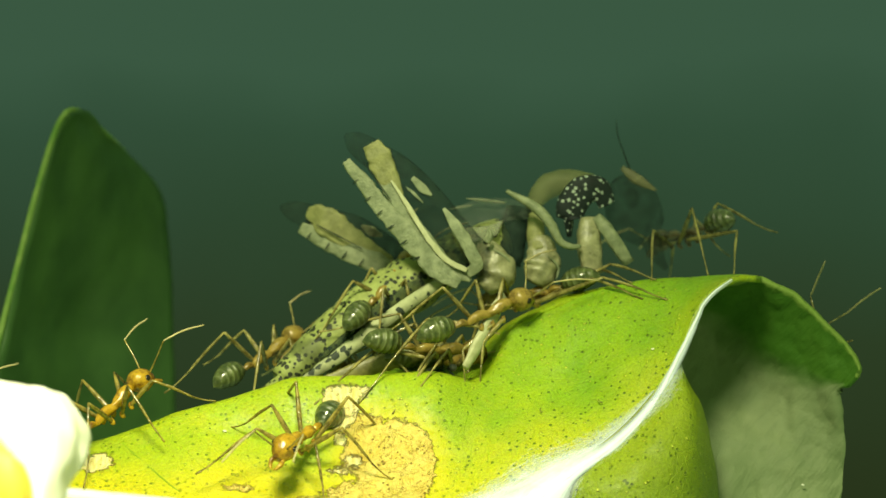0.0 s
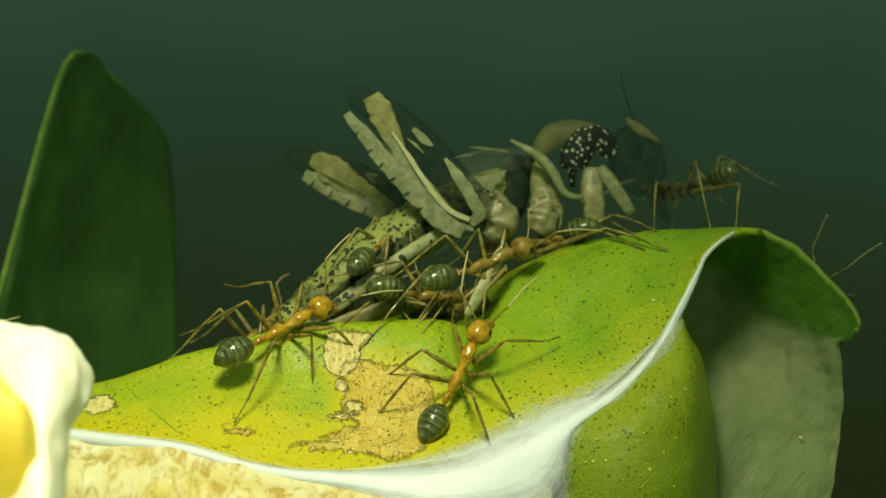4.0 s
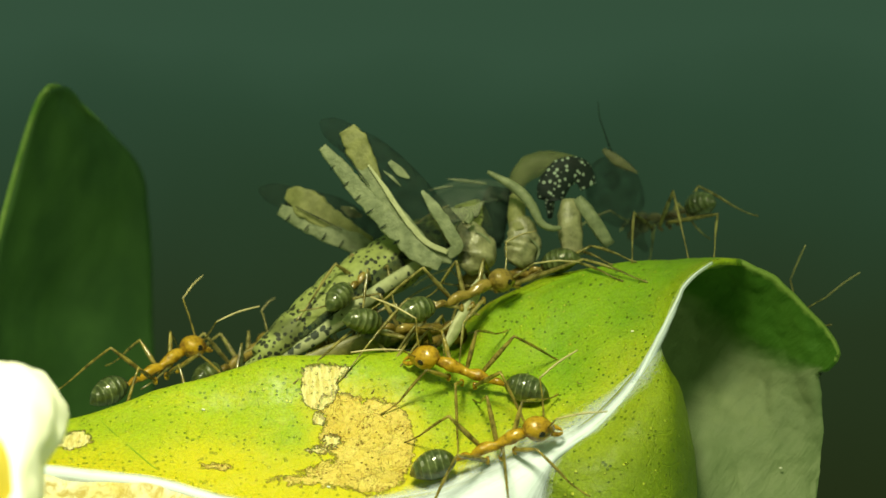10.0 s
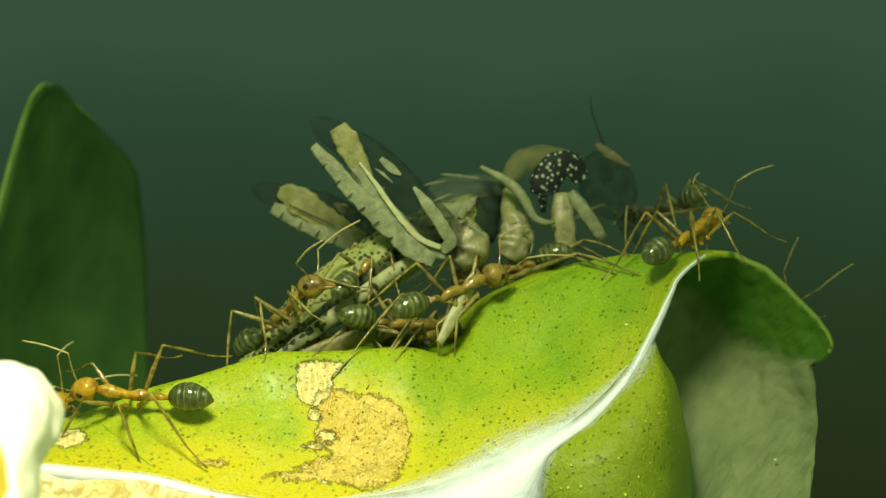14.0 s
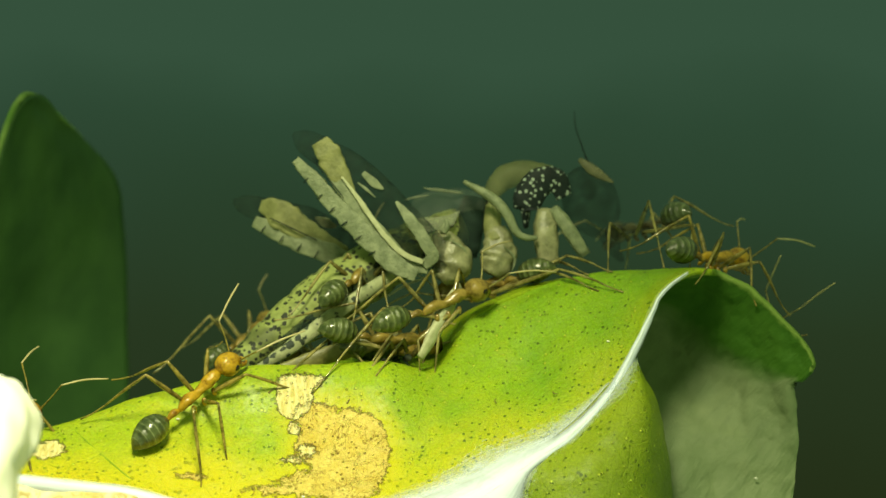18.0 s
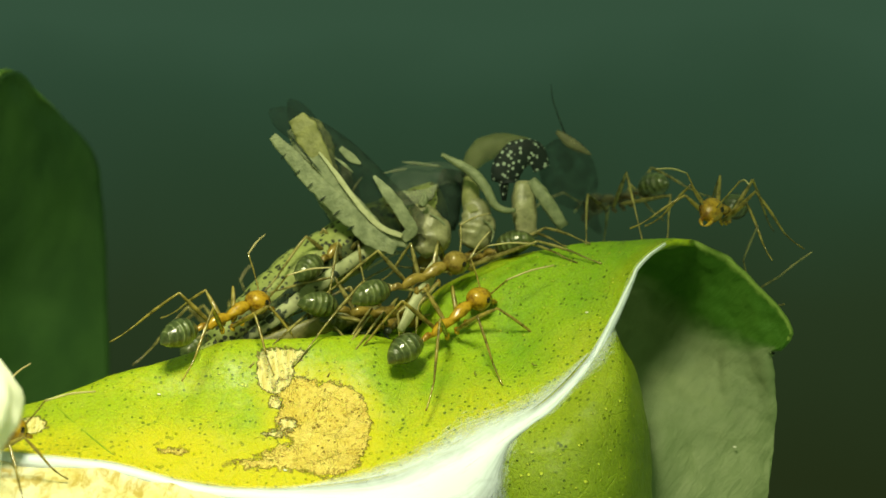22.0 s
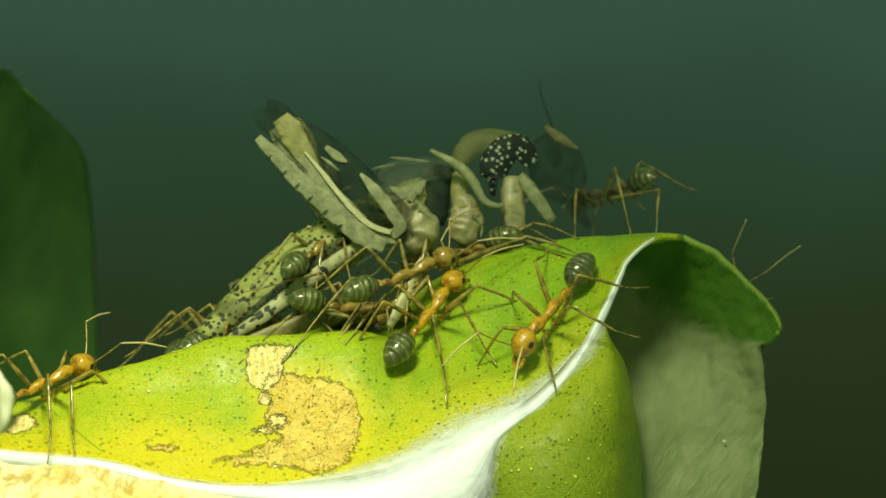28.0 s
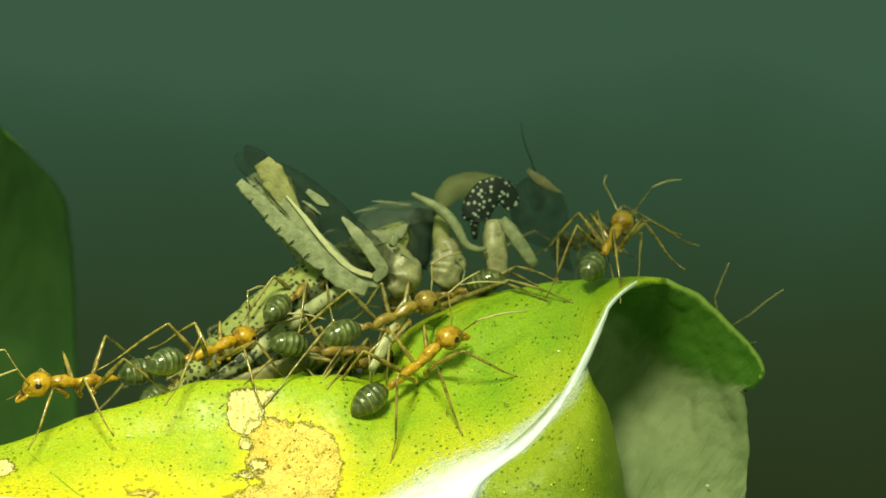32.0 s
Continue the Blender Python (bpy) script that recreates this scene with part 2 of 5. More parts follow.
def speckled(name, ground, spot, scale, size, rough=0.45, dark_scale=0.25, ragged=0.35):
    """Spots of one colour on another, ragged and uneven in size where asked."""
    n = Nodes(name)
    mm = n.mapped(n.where(), (1000, 1000, 1000))
    cell = n.cells(n.mapped(mm, (1, 1, 1)), scale)
    f = n.math("ADD", cell.outputs["Distance"], n.math("MULTIPLY", n.math("SUBTRACT", n.noise(mm, 2.2, 4, 0.65), 0.5), ragged))
    f = n.math("ADD", f, n.math("MULTIPLY", n.math("SUBTRACT", n.noise(mm, 0.9, 2), 0.5), ragged * 1.1))
    mask = n.ramp(f, (size, 1.0), (size + 0.08, 0.0))
    base = n.mix(ground, tuple(c * 0.6 for c in ground), n.ramp(n.noise(mm, 1.3, 5, 0.65), (0.4, 0.0), (0.7, 1.0)))
    tone = n.mix(base, spot, mask)
    tone = n.mix(tone, (0.02, 0.025, 0.015), n.math("MULTIPLY", n.ramp(n.noise(mm, dark_scale, 3), (0.55, 0.0), (0.66, 1.0)), 0.6))
    n.bump(n.noise(mm, 4, 3), 0.4, 0.06 * MM)
    return n.done(tone, rough, Specular_IOR_Level=0.2)


LEAF = leaf_green("leaf_upper_side", (0.145, 0.305, 0.002), (0.26, 0.425, 0.003), (0.58, 0.51, 0.002), True, 0.34, 0.8)
FAR_LEAF = leaf_green("leaf_far_fold", (0.12, 0.27, 0.004), (0.22, 0.38, 0.006), (0.40, 0.42, 0.003), gloss=0.4)
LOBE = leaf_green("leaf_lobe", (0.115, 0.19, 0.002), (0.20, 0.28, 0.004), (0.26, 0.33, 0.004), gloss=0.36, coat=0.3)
BACK_LEAF = plain("back_leaf", (0.024, 0.076, 0.014), (0.044, 0.112, 0.022), 0.25, 0.5)
BACK_EDGE = plain("back_leaf_edge", (0.10, 0.22, 0.03), (0.22, 0.32, 0.08), 0.8, 0.5)
UNDER_EDGE = plain("underside_edge", (0.30, 0.38, 0.18), (0.45, 0.52, 0.30), 1.0, 0.5)
CREAM = pale_underside("leaf_curl", (0.70, 0.67, 0.50), (0.62, 0.50, 0.12), (0.40, 0.27, 0.03), 0.85, (1.8, 1.0, 0.7), (0.47, 0.64))


def hollow_green():
    """Smooth green flap with a light rim; deeper in the hollow the pale, creased underside."""
    n = Nodes("leaf_hollow")
    mm = n.mapped(n.where(), (1000, 1000, 1000))
    _, v, _ = n.split(n.where("UV"))
    green = n.mix((0.045, 0.13, 0.012), (0.075, 0.18, 0.022), n.ramp(n.noise(mm, 0.5, 4, 0.6), (0.35, 0.0), (0.7, 1.0)))
    pale = n.mix((0.18, 0.23, 0.115), (0.235, 0.285, 0.15), n.ramp(n.noise(mm, 0.35, 5, 0.65), (0.35, 0.0), (0.7, 1.0)))
    crease = n.noise(n.mapped(n.mapped(mm, rot=(0, -0.7, 0)), (2.4, 0.6, 0.5)), 0.9, 5, 0.6, 0.5)
    pale = n.mix(pale, (0.11, 0.155, 0.07), n.ramp(crease, (0.54, 0.0), (0.78, 0.5)))
    pale = n.mix(pale, (0.13, 0.18, 0.085), n.ramp(n.noise(mm, 0.22, 3, 0.55), (0.45, 0.0), (0.7, 0.7)))
    deep = n.math("ADD", v, n.math("MULTIPLY", n.math("SUBTRACT", n.noise(mm, 0.5, 4), 0.5), 0.12))
    tone = n.mix(green, pale, n.ramp(deep, (0.24, 0.0), (0.36, 1.0)))
    rim = n.math("ADD", v, n.math("MULTIPLY", n.math("SUBTRACT", n.noise(mm, 2.5, 3), 0.5), 0.03))
    tone = n.mix(tone, (0.20, 0.30, 0.06), n.ramp(rim, (0.006, 1.0), (0.022, 0.0)))
    n.bump(n.math("ADD", crease, n.math("MULTIPLY", n.noise(mm, 2.2, 5, 0.7), 0.5)), 0.5, 0.3 * MM)
    return n.done(tone, 0.55, Specular_IOR_Level=0.2)


UNDER = hollow_green()


def silk_web(name, full, gone, across=True):
    """Fibres of white silk that thin out: full and gone are where the web covers all and nothing."""
    n = Nodes(name)
    u, v, _ = n.split(n.where("UV"))
    fibre = n.noise(n.mapped(n.where("UV"), (45, 7, 1), rot=(0, 0, 0.5)), 1.0, 6, 0.7, 0.8)
    along = n.noise(n.mapped(n.where("UV"), (12, 26, 1)), 1.0, 5, 0.65, 0.3)
    weave = n.math("ADD", fibre, along)
    tone = n.mix((0.48, 0.555, 0.66), (0.65, 0.71, 0.86), n.ramp(weave, (0.3, 0.0), (0.62, 1.0)))
    n.bump(weave, 0.15, 0.04 * MM)
    cover = n.math("MULTIPLY", n.math("DIVIDE", n.math("SUBTRACT", v, gone), full - gone), 0.42)
    if across:
        cover = n.math("MULTIPLY", n.ramp(v, (0.0, 0.0), (0.42, 1.0), (0.62, 1.0), (1.0, 0.0)), n.ramp(u, (0.72, 1.0), (1.0, 0.4)))
    cover = n.math("ADD", cover, n.math("MULTIPLY", n.math("SUBTRACT", weave, 1.0), 0.55))
    return n.done(tone, 0.5, Alpha=n.ramp(cover, (0.12, 0.0), (0.95, 1.0)))


SILK = silk_web("silk", 1.0, 0.0)
WEB = silk_web("silk_web", 0.0, 1.0, False)
RIDGE = plain("silk_ridge", (0.60, 0.67, 0.74), (0.72, 0.77, 0.86), 1.5, 0.5, 0.5)
DEBRIS = plain("debris", (0.10, 0.12, 0.01), (0.22, 0.22, 0.03), 2.0, 0.6)
SILK_CRUMB = plain("crumb", (0.6, 0.6, 0.5), (0.8, 0.8, 0.7), 2.0, 0.6)
STUB = plain("stub", (0.95, 0.92, 0.80), (0.97, 0.96, 0.90), 0.3, 0.5)
STUB_YELLOW = plain("stub_yellow", (0.75, 0.52, 0.03), (0.85, 0.66, 0.10), 0.3, 0.5)
ANTENNA = plain("antenna", (0.38, 0.31, 0.15), (0.52, 0.44, 0.23), 1.2, 0.4, 0.1)
VEIN = plain("vein", (0.16, 0.26, 0.006), (0.24, 0.34, 0.01), 0.8, 0.5)
EYE = plain("eye", (0.01, 0.008, 0.006), (0.02, 0.015, 0.01), 2.0, 0.15, 0.05)


def glassy(name, a, b, through_light):
    """Wet-looking horn, mottled, that lets some light through."""
    n = Nodes(name)
    mm = n.mapped(n.where(), (1000, 1000, 1000))
    f = n.math("ADD", n.math("MULTIPLY", n.noise(mm, 1.3, 3, 0.6), 0.7), n.math("MULTIPLY", n.noise(mm, 6.0, 4, 0.7), 0.3))
    tone = n.mix(a, b, n.ramp(f, (0.4, 0.0), (0.56, 1.0)))
    n.bump(n.noise(mm, 2.6, 3, 0.6), 0.7, 0.16 * MM)
    n.done(tone, 0.25, Coat_Weight=1.0, Coat_Roughness=0.05)
    thin = n.node("ShaderNodeBsdfTranslucent")
    n.link(tone, thin.inputs[0])
    both = n.node("ShaderNodeMixShader")
    both.inputs[0].default_value = through_light
    n.link(n.bsdf.outputs[0], both.inputs[1])
    n.link(thin.outputs[0], both.inputs[2])
    n.link(both.outputs[0], n.tree.nodes["Material Output"].inputs[0])
    return n.mat


AMBER = glassy("amber", (0.20, 0.085, 0.003), (0.60, 0.36, 0.016), 0.3)
# amber toned down: the weak light on the clustered ants is in the colour
DIM_HORN = glassy("dim_horn", (0.14, 0.085, 0.012), (0.40, 0.28, 0.055), 0.35)
# darker still: shade behind the crest put into the ant's horn
SHADED_HORN = glassy("shaded_horn", (0.03, 0.022, 0.008), (0.075, 0.055, 0.022), 0.1)
OLIVE_LEG = glassy("olive_leg", (0.13, 0.105, 0.025), (0.40, 0.34, 0.11), 0.3)
AMBER_LEG = glassy("amber_leg", (0.11, 0.085, 0.012), (0.38, 0.29, 0.06), 0.25)


def smoky(name, thin=0.25, thick=0.65):
    """Dark horn; its alpha lets the distance through to put haze into the material."""
    n = Nodes(name)
    mm = n.mapped(n.where(), (1000, 1000, 1000))
    f = n.noise(mm, 1.5, 4, 0.6)
    tone = n.mix((0.010, 0.022, 0.016), (0.028, 0.050, 0.038), f)
    return n.done(tone, 0.8, Specular_IOR_Level=0.15, Alpha=n.ramp(f, (0.3, thin), (0.7, thick)))


def gaster_skin(name, deep, pale, thin):
    """Green skin, stretched, with pale joints between the plates."""
    n = Nodes(name)
    mm = n.mapped(n.where(), (1000, 1000, 1000))
    x, _, _ = n.split(mm)
    wave = n.math("SINE", n.math("MULTIPLY", x, 17.0))
    patch = n.noise(mm, 1.6, 5, 0.65)
    tone = n.mix(deep, pale, n.ramp(patch, (0.4, 0.0), (0.62, 1.0)))
    broken = n.math("MULTIPLY", n.ramp(wave, (0.86, 0.0), (0.99, 0.42)), n.ramp(patch, (0.42, 0.0), (0.6, 1.0)))
    tone = n.mix(tone, (0.02, 0.03, 0.008), n.ramp(wave, (-0.99, 0.15), (-0.7, 0.0)))
    tone = n.mix(tone, (0.40, 0.45, 0.24), broken)
    n.bump(n.math("ADD", n.math("MULTIPLY", wave, 0.6), n.noise(mm, 5.0, 3)), 0.8, 0.07 * MM)
    n.done(tone, 0.28, Coat_Weight=1.0, Coat_Roughness=0.1)
    glow = n.node("ShaderNodeBsdfTranslucent")
    n.link(tone, glow.inputs[0])
    both = n.node("ShaderNodeMixShader")
    both.inputs[0].default_value = thin
    n.link(n.bsdf.outputs[0], both.inputs[1])
    n.link(glow.outputs[0], both.inputs[2])
    n.link(both.outputs[0], n.tree.nodes["Material Output"].inputs[0])
    return n.mat


GASTER = gaster_skin("gaster_skin", (0.024, 0.038, 0.009), (0.095, 0.12, 0.036), 0.1)
GASTER_OLIVE = gaster_skin("olive_gaster", (0.042, 0.065, 0.016), (0.16, 0.195, 0.06), 0.35)
KNEE = smoky("smoky_knee", 0.08, 0.5)
HEAD_BLACK = smoky("hopper_head", 0.02, 0.5)
THIGH_BLACK = smoky("hopper_thigh", 0.1, 0.7)
BLACK_SHELL = plain("black_shell", (0.01, 0.012, 0.01), (0.10, 0.11, 0.09), 3.0, 0.2)
HOPPER_PALE = plain("hopper_pale", (0.125, 0.15, 0.078), (0.245, 0.27, 0.16), 1.8, 0.6, 1.0)
HOPPER_TAN = plain("hopper_tan", (0.14, 0.14, 0.068), (0.32, 0.31, 0.175), 1.3, 0.35, 1.0)
HOPPER_BLACK = smoky("hopper_black", 0.3, 0.75)
HOPPER_DARK = smoky("hopper_dark", 0.6, 0.9)
BROW = plain("hopper_brow", (0.13, 0.125, 0.06), (0.24, 0.22, 0.12), 2.0, 0.5, 0.6, Alpha=0.6)
HOPPER_YELLOW = plain("hopper_yellow", (0.145, 0.15, 0.05), (0.26, 0.26, 0.10), 1.4, 0.6, 0.8)
SADDLE = plain("hopper_saddle", (0.17, 0.18, 0.07), (0.28, 0.29, 0.12), 0.8, 0.6, 0.4, Alpha=0.48)
HOPPER_SPECKLE = speckled("hopper_speckle", (0.28, 0.32, 0.10), (0.025, 0.03, 0.018), 3.0, 0.3, 0.55, 0.3, 0.8)
HOPPER_CREAM = plain("hopper_cream", (0.32, 0.33, 0.18), (0.46, 0.46, 0.29), 1.6, 0.6, 0.5)
HOPPER_FLECK = speckled("hopper_fleck", (0.37, 0.39, 0.22), (0.03, 0.04, 0.03), 2.0, 0.28, 0.6, 0.3, 1.1)
HOPPER_DOTS = speckled("hopper_dots", (0.014, 0.022, 0.022), (0.34, 0.40, 0.34), 3.3, 0.26, 0.6, 0.01, 0.35)
TORN_SKIN = plain("torn_skin", (0.17, 0.20, 0.12), (0.29, 0.31, 0.20), 1.5, 0.6, Alpha=0.55)
HOPPER_BROWN = plain("hopper_brown", (0.11, 0.105, 0.03), (0.21, 0.19, 0.06), 1.6, 0.45, 0.6)
HOPPER_WING = plain("hopper_wing", (0.12, 0.15, 0.11), (0.24, 0.27, 0.20), 0.8, 0.5, Alpha=0.1)


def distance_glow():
    """Blurred foliage far behind, its light put in as emission: grey-green above, darker olive below."""
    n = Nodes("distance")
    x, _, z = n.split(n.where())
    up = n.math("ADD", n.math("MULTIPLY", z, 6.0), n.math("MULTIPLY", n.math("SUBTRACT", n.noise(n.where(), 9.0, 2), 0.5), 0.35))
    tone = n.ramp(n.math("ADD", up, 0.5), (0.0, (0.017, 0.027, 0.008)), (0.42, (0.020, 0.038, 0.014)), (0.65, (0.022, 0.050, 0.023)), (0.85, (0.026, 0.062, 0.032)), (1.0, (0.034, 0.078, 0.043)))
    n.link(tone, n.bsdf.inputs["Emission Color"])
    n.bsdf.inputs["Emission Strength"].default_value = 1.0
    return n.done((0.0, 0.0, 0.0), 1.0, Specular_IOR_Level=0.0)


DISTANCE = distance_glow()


# ---- mesh helpers; points are millimetres ----
def mesh_of(name, points, faces, material, smooth=True, uvs=None):
    data = bpy.data.meshes.new(name)
    data.from_pydata([tuple(c * MM for c in p) for p in points], [], faces)
    if uvs:
        layer = data.uv_layers.new(name="UVMap")
        for loop in data.loops:
            layer.data[loop.index].uv = uvs[loop.vertex_index]
    for poly in data.polygons:
        poly.use_smooth = smooth
    data.materials.append(material)
    data.update()
    return data


def part(name, data, parent=None, label="", at=None):
    """Links a mesh as one object under a thing or a part."""
    ob = new(name, data)
    ob.parent = parent
    if at is not None:
        ob.matrix_basis = at
    if label:
        tagged(ob, label)
    return ob


def thing(name, label, category, group="", at=None):
    """An Empty at a thing's base, to carry its parts."""
    ob = new(name)
    ob.empty_display_size = 0.001
    if at is not None:
        ob.matrix_basis = at
    return tagged(ob, label, category, group)


def spline(points, n):
    """n points on a smooth curve through the given ones."""
    p = np.array(points, float)
    ext = np.vstack([2 * p[0] - p[1], p, 2 * p[-1] - p[-2]])
    out = []
    for s in np.linspace(0, len(p) - 1, n):
        i = min(int(s), len(p) - 2)
        f = s - i
        a, b, c, d = ext[i : i + 4]
        out.append(0.5 * (2 * b + (c - a) * f + (2 * a - 5 * b + 4 * c - d) * f * f + (3 * b - a - 3 * c + d) * f**3))
    return np.array(out)


def loft(lines, nu, nv):
    """A grid of points on the smooth surface through the lines (each with the same number of points)."""
    across = [spline(line, nv) for line in lines]
    return np.array([spline([a[j] for a in across], nu) for j in range(nv)]).transpose(1, 0, 2)


def normals_of(g):
    du, dv = np.gradient(g, axis=0), np.gradient(g, axis=1)
    n = np.cross(du, dv)
    return n / (np.linalg.norm(n, axis=2, keepdims=True) + 1e-9)


def roughen(g, size, amount, seed=0.0):
    """Uneven relief along the normals."""
    n = normals_of(g)
    for i in range(g.shape[0]):
        for j in range(g.shape[1]):
            g[i, j] += n[i, j] * amount * noise.fractal(Vector(g[i, j]) / size + Vector((seed, 0, 0)), 0.8, 2.0, 3)
    return g


def sheet(name, g, thick, material):
    """A leaf blade: the grid, a second skin below it, and a closed rim."""
    nu, nv = g.shape[:2]
    under = g - normals_of(g) * thick
    pts = [tuple(p) for p in g.reshape(-1, 3)] + [tuple(p) for p in under.reshape(-1, 3)]
    uv = [(i / (nu - 1), j / (nv - 1)) for i in range(nu) for j in range(nv)] * 2
    k, faces = nu * nv, []
    for i in range(nu - 1):
        for j in range(nv - 1):
            a, b, c, d = i * nv + j, (i + 1) * nv + j, (i + 1) * nv + j + 1, i * nv + j + 1
            faces += [(a, b, c, d), (d + k, c + k, b + k, a + k)]
    ring = [i * nv for i in range(nu)] + [(nu - 1) * nv + j for j in range(1, nv)]
    ring += [i * nv + nv - 1 for i in range(nu - 2, -1, -1)] + [j for j in range(nv - 2, 0, -1)]
    for a, b in zip(ring, ring[1:] + ring[:1]):
        faces.append((b, a, a + k, b + k))
    return mesh_of(name, pts, faces, material, True, uv)


def tube(name, path, radii, material, sides=10, flat=1.0, n=None, side=(0, 0, 1), lumps=0.0, box=1.0):
    """A closed body swept along a smooth path; flat squeezes it across the side direction."""
    n = n or 4 * len(path)
    p = spline(path, n)
    r = np.maximum(spline([(q, 0, 0) for q in radii], n)[:, 0], 0.004)
    t = np.gradient(p, axis=0)
    pts, faces = [], []
    whole = Vector(p[-1] - p[0]).normalized()
    side = side if whole.cross(Vector(side)).length > 0.35 else (1, 0, 0)
    for i in range(n):
        d = Vector(t[i]).normalized()
        u = d.cross(Vector(side))
        u = (u if u.length > 0.05 else d.cross(Vector((0.3, 1, 0.2)))).normalized()
        w = d.cross(u)
        for k in range(sides):
            a = 2 * math.pi * k / sides
            q = r[i] * (1 + lumps * noise.noise(Vector(p[i]) * 2.3 + Vector((a, 0, 0)))) if lumps else r[i]
            ca, sa = (math.copysign(abs(c) ** box, c) for c in (math.cos(a), math.sin(a)))
            pts.append(tuple(Vector(p[i]) + u * (ca * q * flat) + w * (sa * q)))
    for i in range(n - 1):
        for k in range(sides):
            a, b = i * sides + k, i * sides + (k + 1) % sides
            faces.append((a, b, b + sides, a + sides))
    faces += [tuple(range(sides))[::-1], tuple((n - 1) * sides + k for k in range(sides))]
    return mesh_of(name, pts, faces, material)


def egg(name, centre, radii, material, turn=None, rings=12, sides=18, lumps=0.0):
    """A rounded body, lumpy where asked."""
    pts, faces = [], []
    turn = turn or Matrix.Identity(3)
    for i in range(rings + 1):
        th = math.pi * i / rings
        for k in range(sides):
            ph = 2 * math.pi * k / sides
            v = Vector((math.cos(th), math.sin(th) * math.cos(ph), math.sin(th) * math.sin(ph)))
            s = 1 + lumps * noise.noise(v * 1.7 + Vector(centre))
            pts.append(tuple(turn @ Vector((v.x * radii[0] * s, v.y * radii[1] * s, v.z * radii[2] * s)) + Vector(centre)))
    for i in range(rings):
        for k in range(sides):
            a, b = i * sides + k, i * sides + (k + 1) % sides
            faces.append((a, b, b + sides, a + sides))
    return mesh_of(name, pts, faces, material)


# ---- the curled leaf ----
# lines across the blade, from the silk-bound front edge over the hollow to the far edge
BLADE_START = [
    [(-21.73, -6.45, -9.33), (-21.75, -4.88, -8.74), (-21.77, -3.30, -8.01), (-21.69, -2.17, -7.78), (-21.84, -0.60, -8.08)],
    [(-18.09, -6.67, -9.91), (-18.10, -4.88, -8.96), (-18.06, -3.30, -8.01), (-18.13, -1.95, -7.23), (-18.27, -0.15, -7.61)],
    [(-14.16, -6.90, -10.43), (-14.29, -4.88, -8.96), (-14.53, -3.08, -7.56), (-14.75, -1.50, -6.16), (-14.90, 0.30, -6.68)],
    [(-9.94, -7.35, -11.51), (-9.85, -5.10, -9.39), (-10.00, -2.85, -7.27), (-10.07, -1.05, -5.08), (-10.08, 0.75, -5.81)],
    [(-5.46, -7.58, -11.90), (-4.99, -5.10, -9.55), (-4.73, -2.62, -6.81), (-4.57, -0.60, -4.31), (-4.49, 1.43, -5.20)],
]
BLADE_MIDDLE = [
    [(0.18, -7.12, -11.36), (0.49, -4.65, -9.28), (0.81, -2.17, -7.09), (1.21, 0.07, -5.07), (1.65, 1.65, -4.82)],
    [(4.09, -6.23, -10.04), (4.02, -3.98, -7.96), (3.81, -1.27, -5.80), (3.73, 0.98, -3.83), (3.79, 2.78, -1.93)],
    [(8.09, -5.10, -8.12), (7.33, -2.85, -6.18), (6.86, -0.38, -4.10), (6.52, 1.88, -1.91), (6.61, 3.45, -0.46)],
    [(11.27, -3.75, -5.45), (10.52, -1.95, -4.04), (10.10, 0.30, -2.21), (9.78, 2.10, -0.45), (9.90, 3.45, 0.43)],
    [(12.92, -2.85, -3.07), (12.48, -1.27, -2.02), (12.34, 0.30, -0.77), (12.35, 1.88, 0.29), (12.48, 3.00, 0.85)],
]
BLADE_END = [
    [(14.28, -1.95, -0.53), (14.39, -0.60, 0.03), (14.61, 0.52, 0.51), (14.82, 1.65, 0.84), (15.03, 2.78, 0.95)],
    [(15.94, -1.27, 0.66), (16.27, -0.15, 0.86), (16.50, 0.75, 0.96), (16.70, 1.65, 1.04), (16.93, 2.78, 0.98)],
    [(17.47, -0.60, 0.92), (17.77, 0.30, 0.96), (18.05, 1.20, 0.93), (18.26, 2.10, 0.84), (18.47, 3.00, 0.62)],
]
BLADE = BLADE_START + BLADE_MIDDLE + BLADE_END
BULGES = [(-8.7, -5.6, 1.9, 0.5), (-0.7, -5.5, 2.1, 0.68), (-4.5, -7.5, 2.0, -0.3), (-13.81, -7.88, 1.83, 0.25), (6.88, -4.84, 2.43, -0.4)]
curled_leaf = thing("curled_leaf", "glossy yellow-green curled citrus leaf with a brown patch", "leaf", at=pose(0, 0, 0))
BLADE_GRID = loft(BLADE, 110, 60)
BLADE_BODY = roughen(BLADE_GRID.copy(), 4.5, 0.16)
for x, z, wide, high in BULGES:  # uneven swellings of the blade
    d = (BLADE_GRID[..., 0] - x) ** 2 + (BLADE_GRID[..., 2] - z) ** 2
    BLADE_BODY += normals_of(BLADE_GRID) * (high * np.exp(-d / wide**2))[..., None]
part("blade", sheet("blade", BLADE_BODY, 0.35, LEAF), curled_leaf)

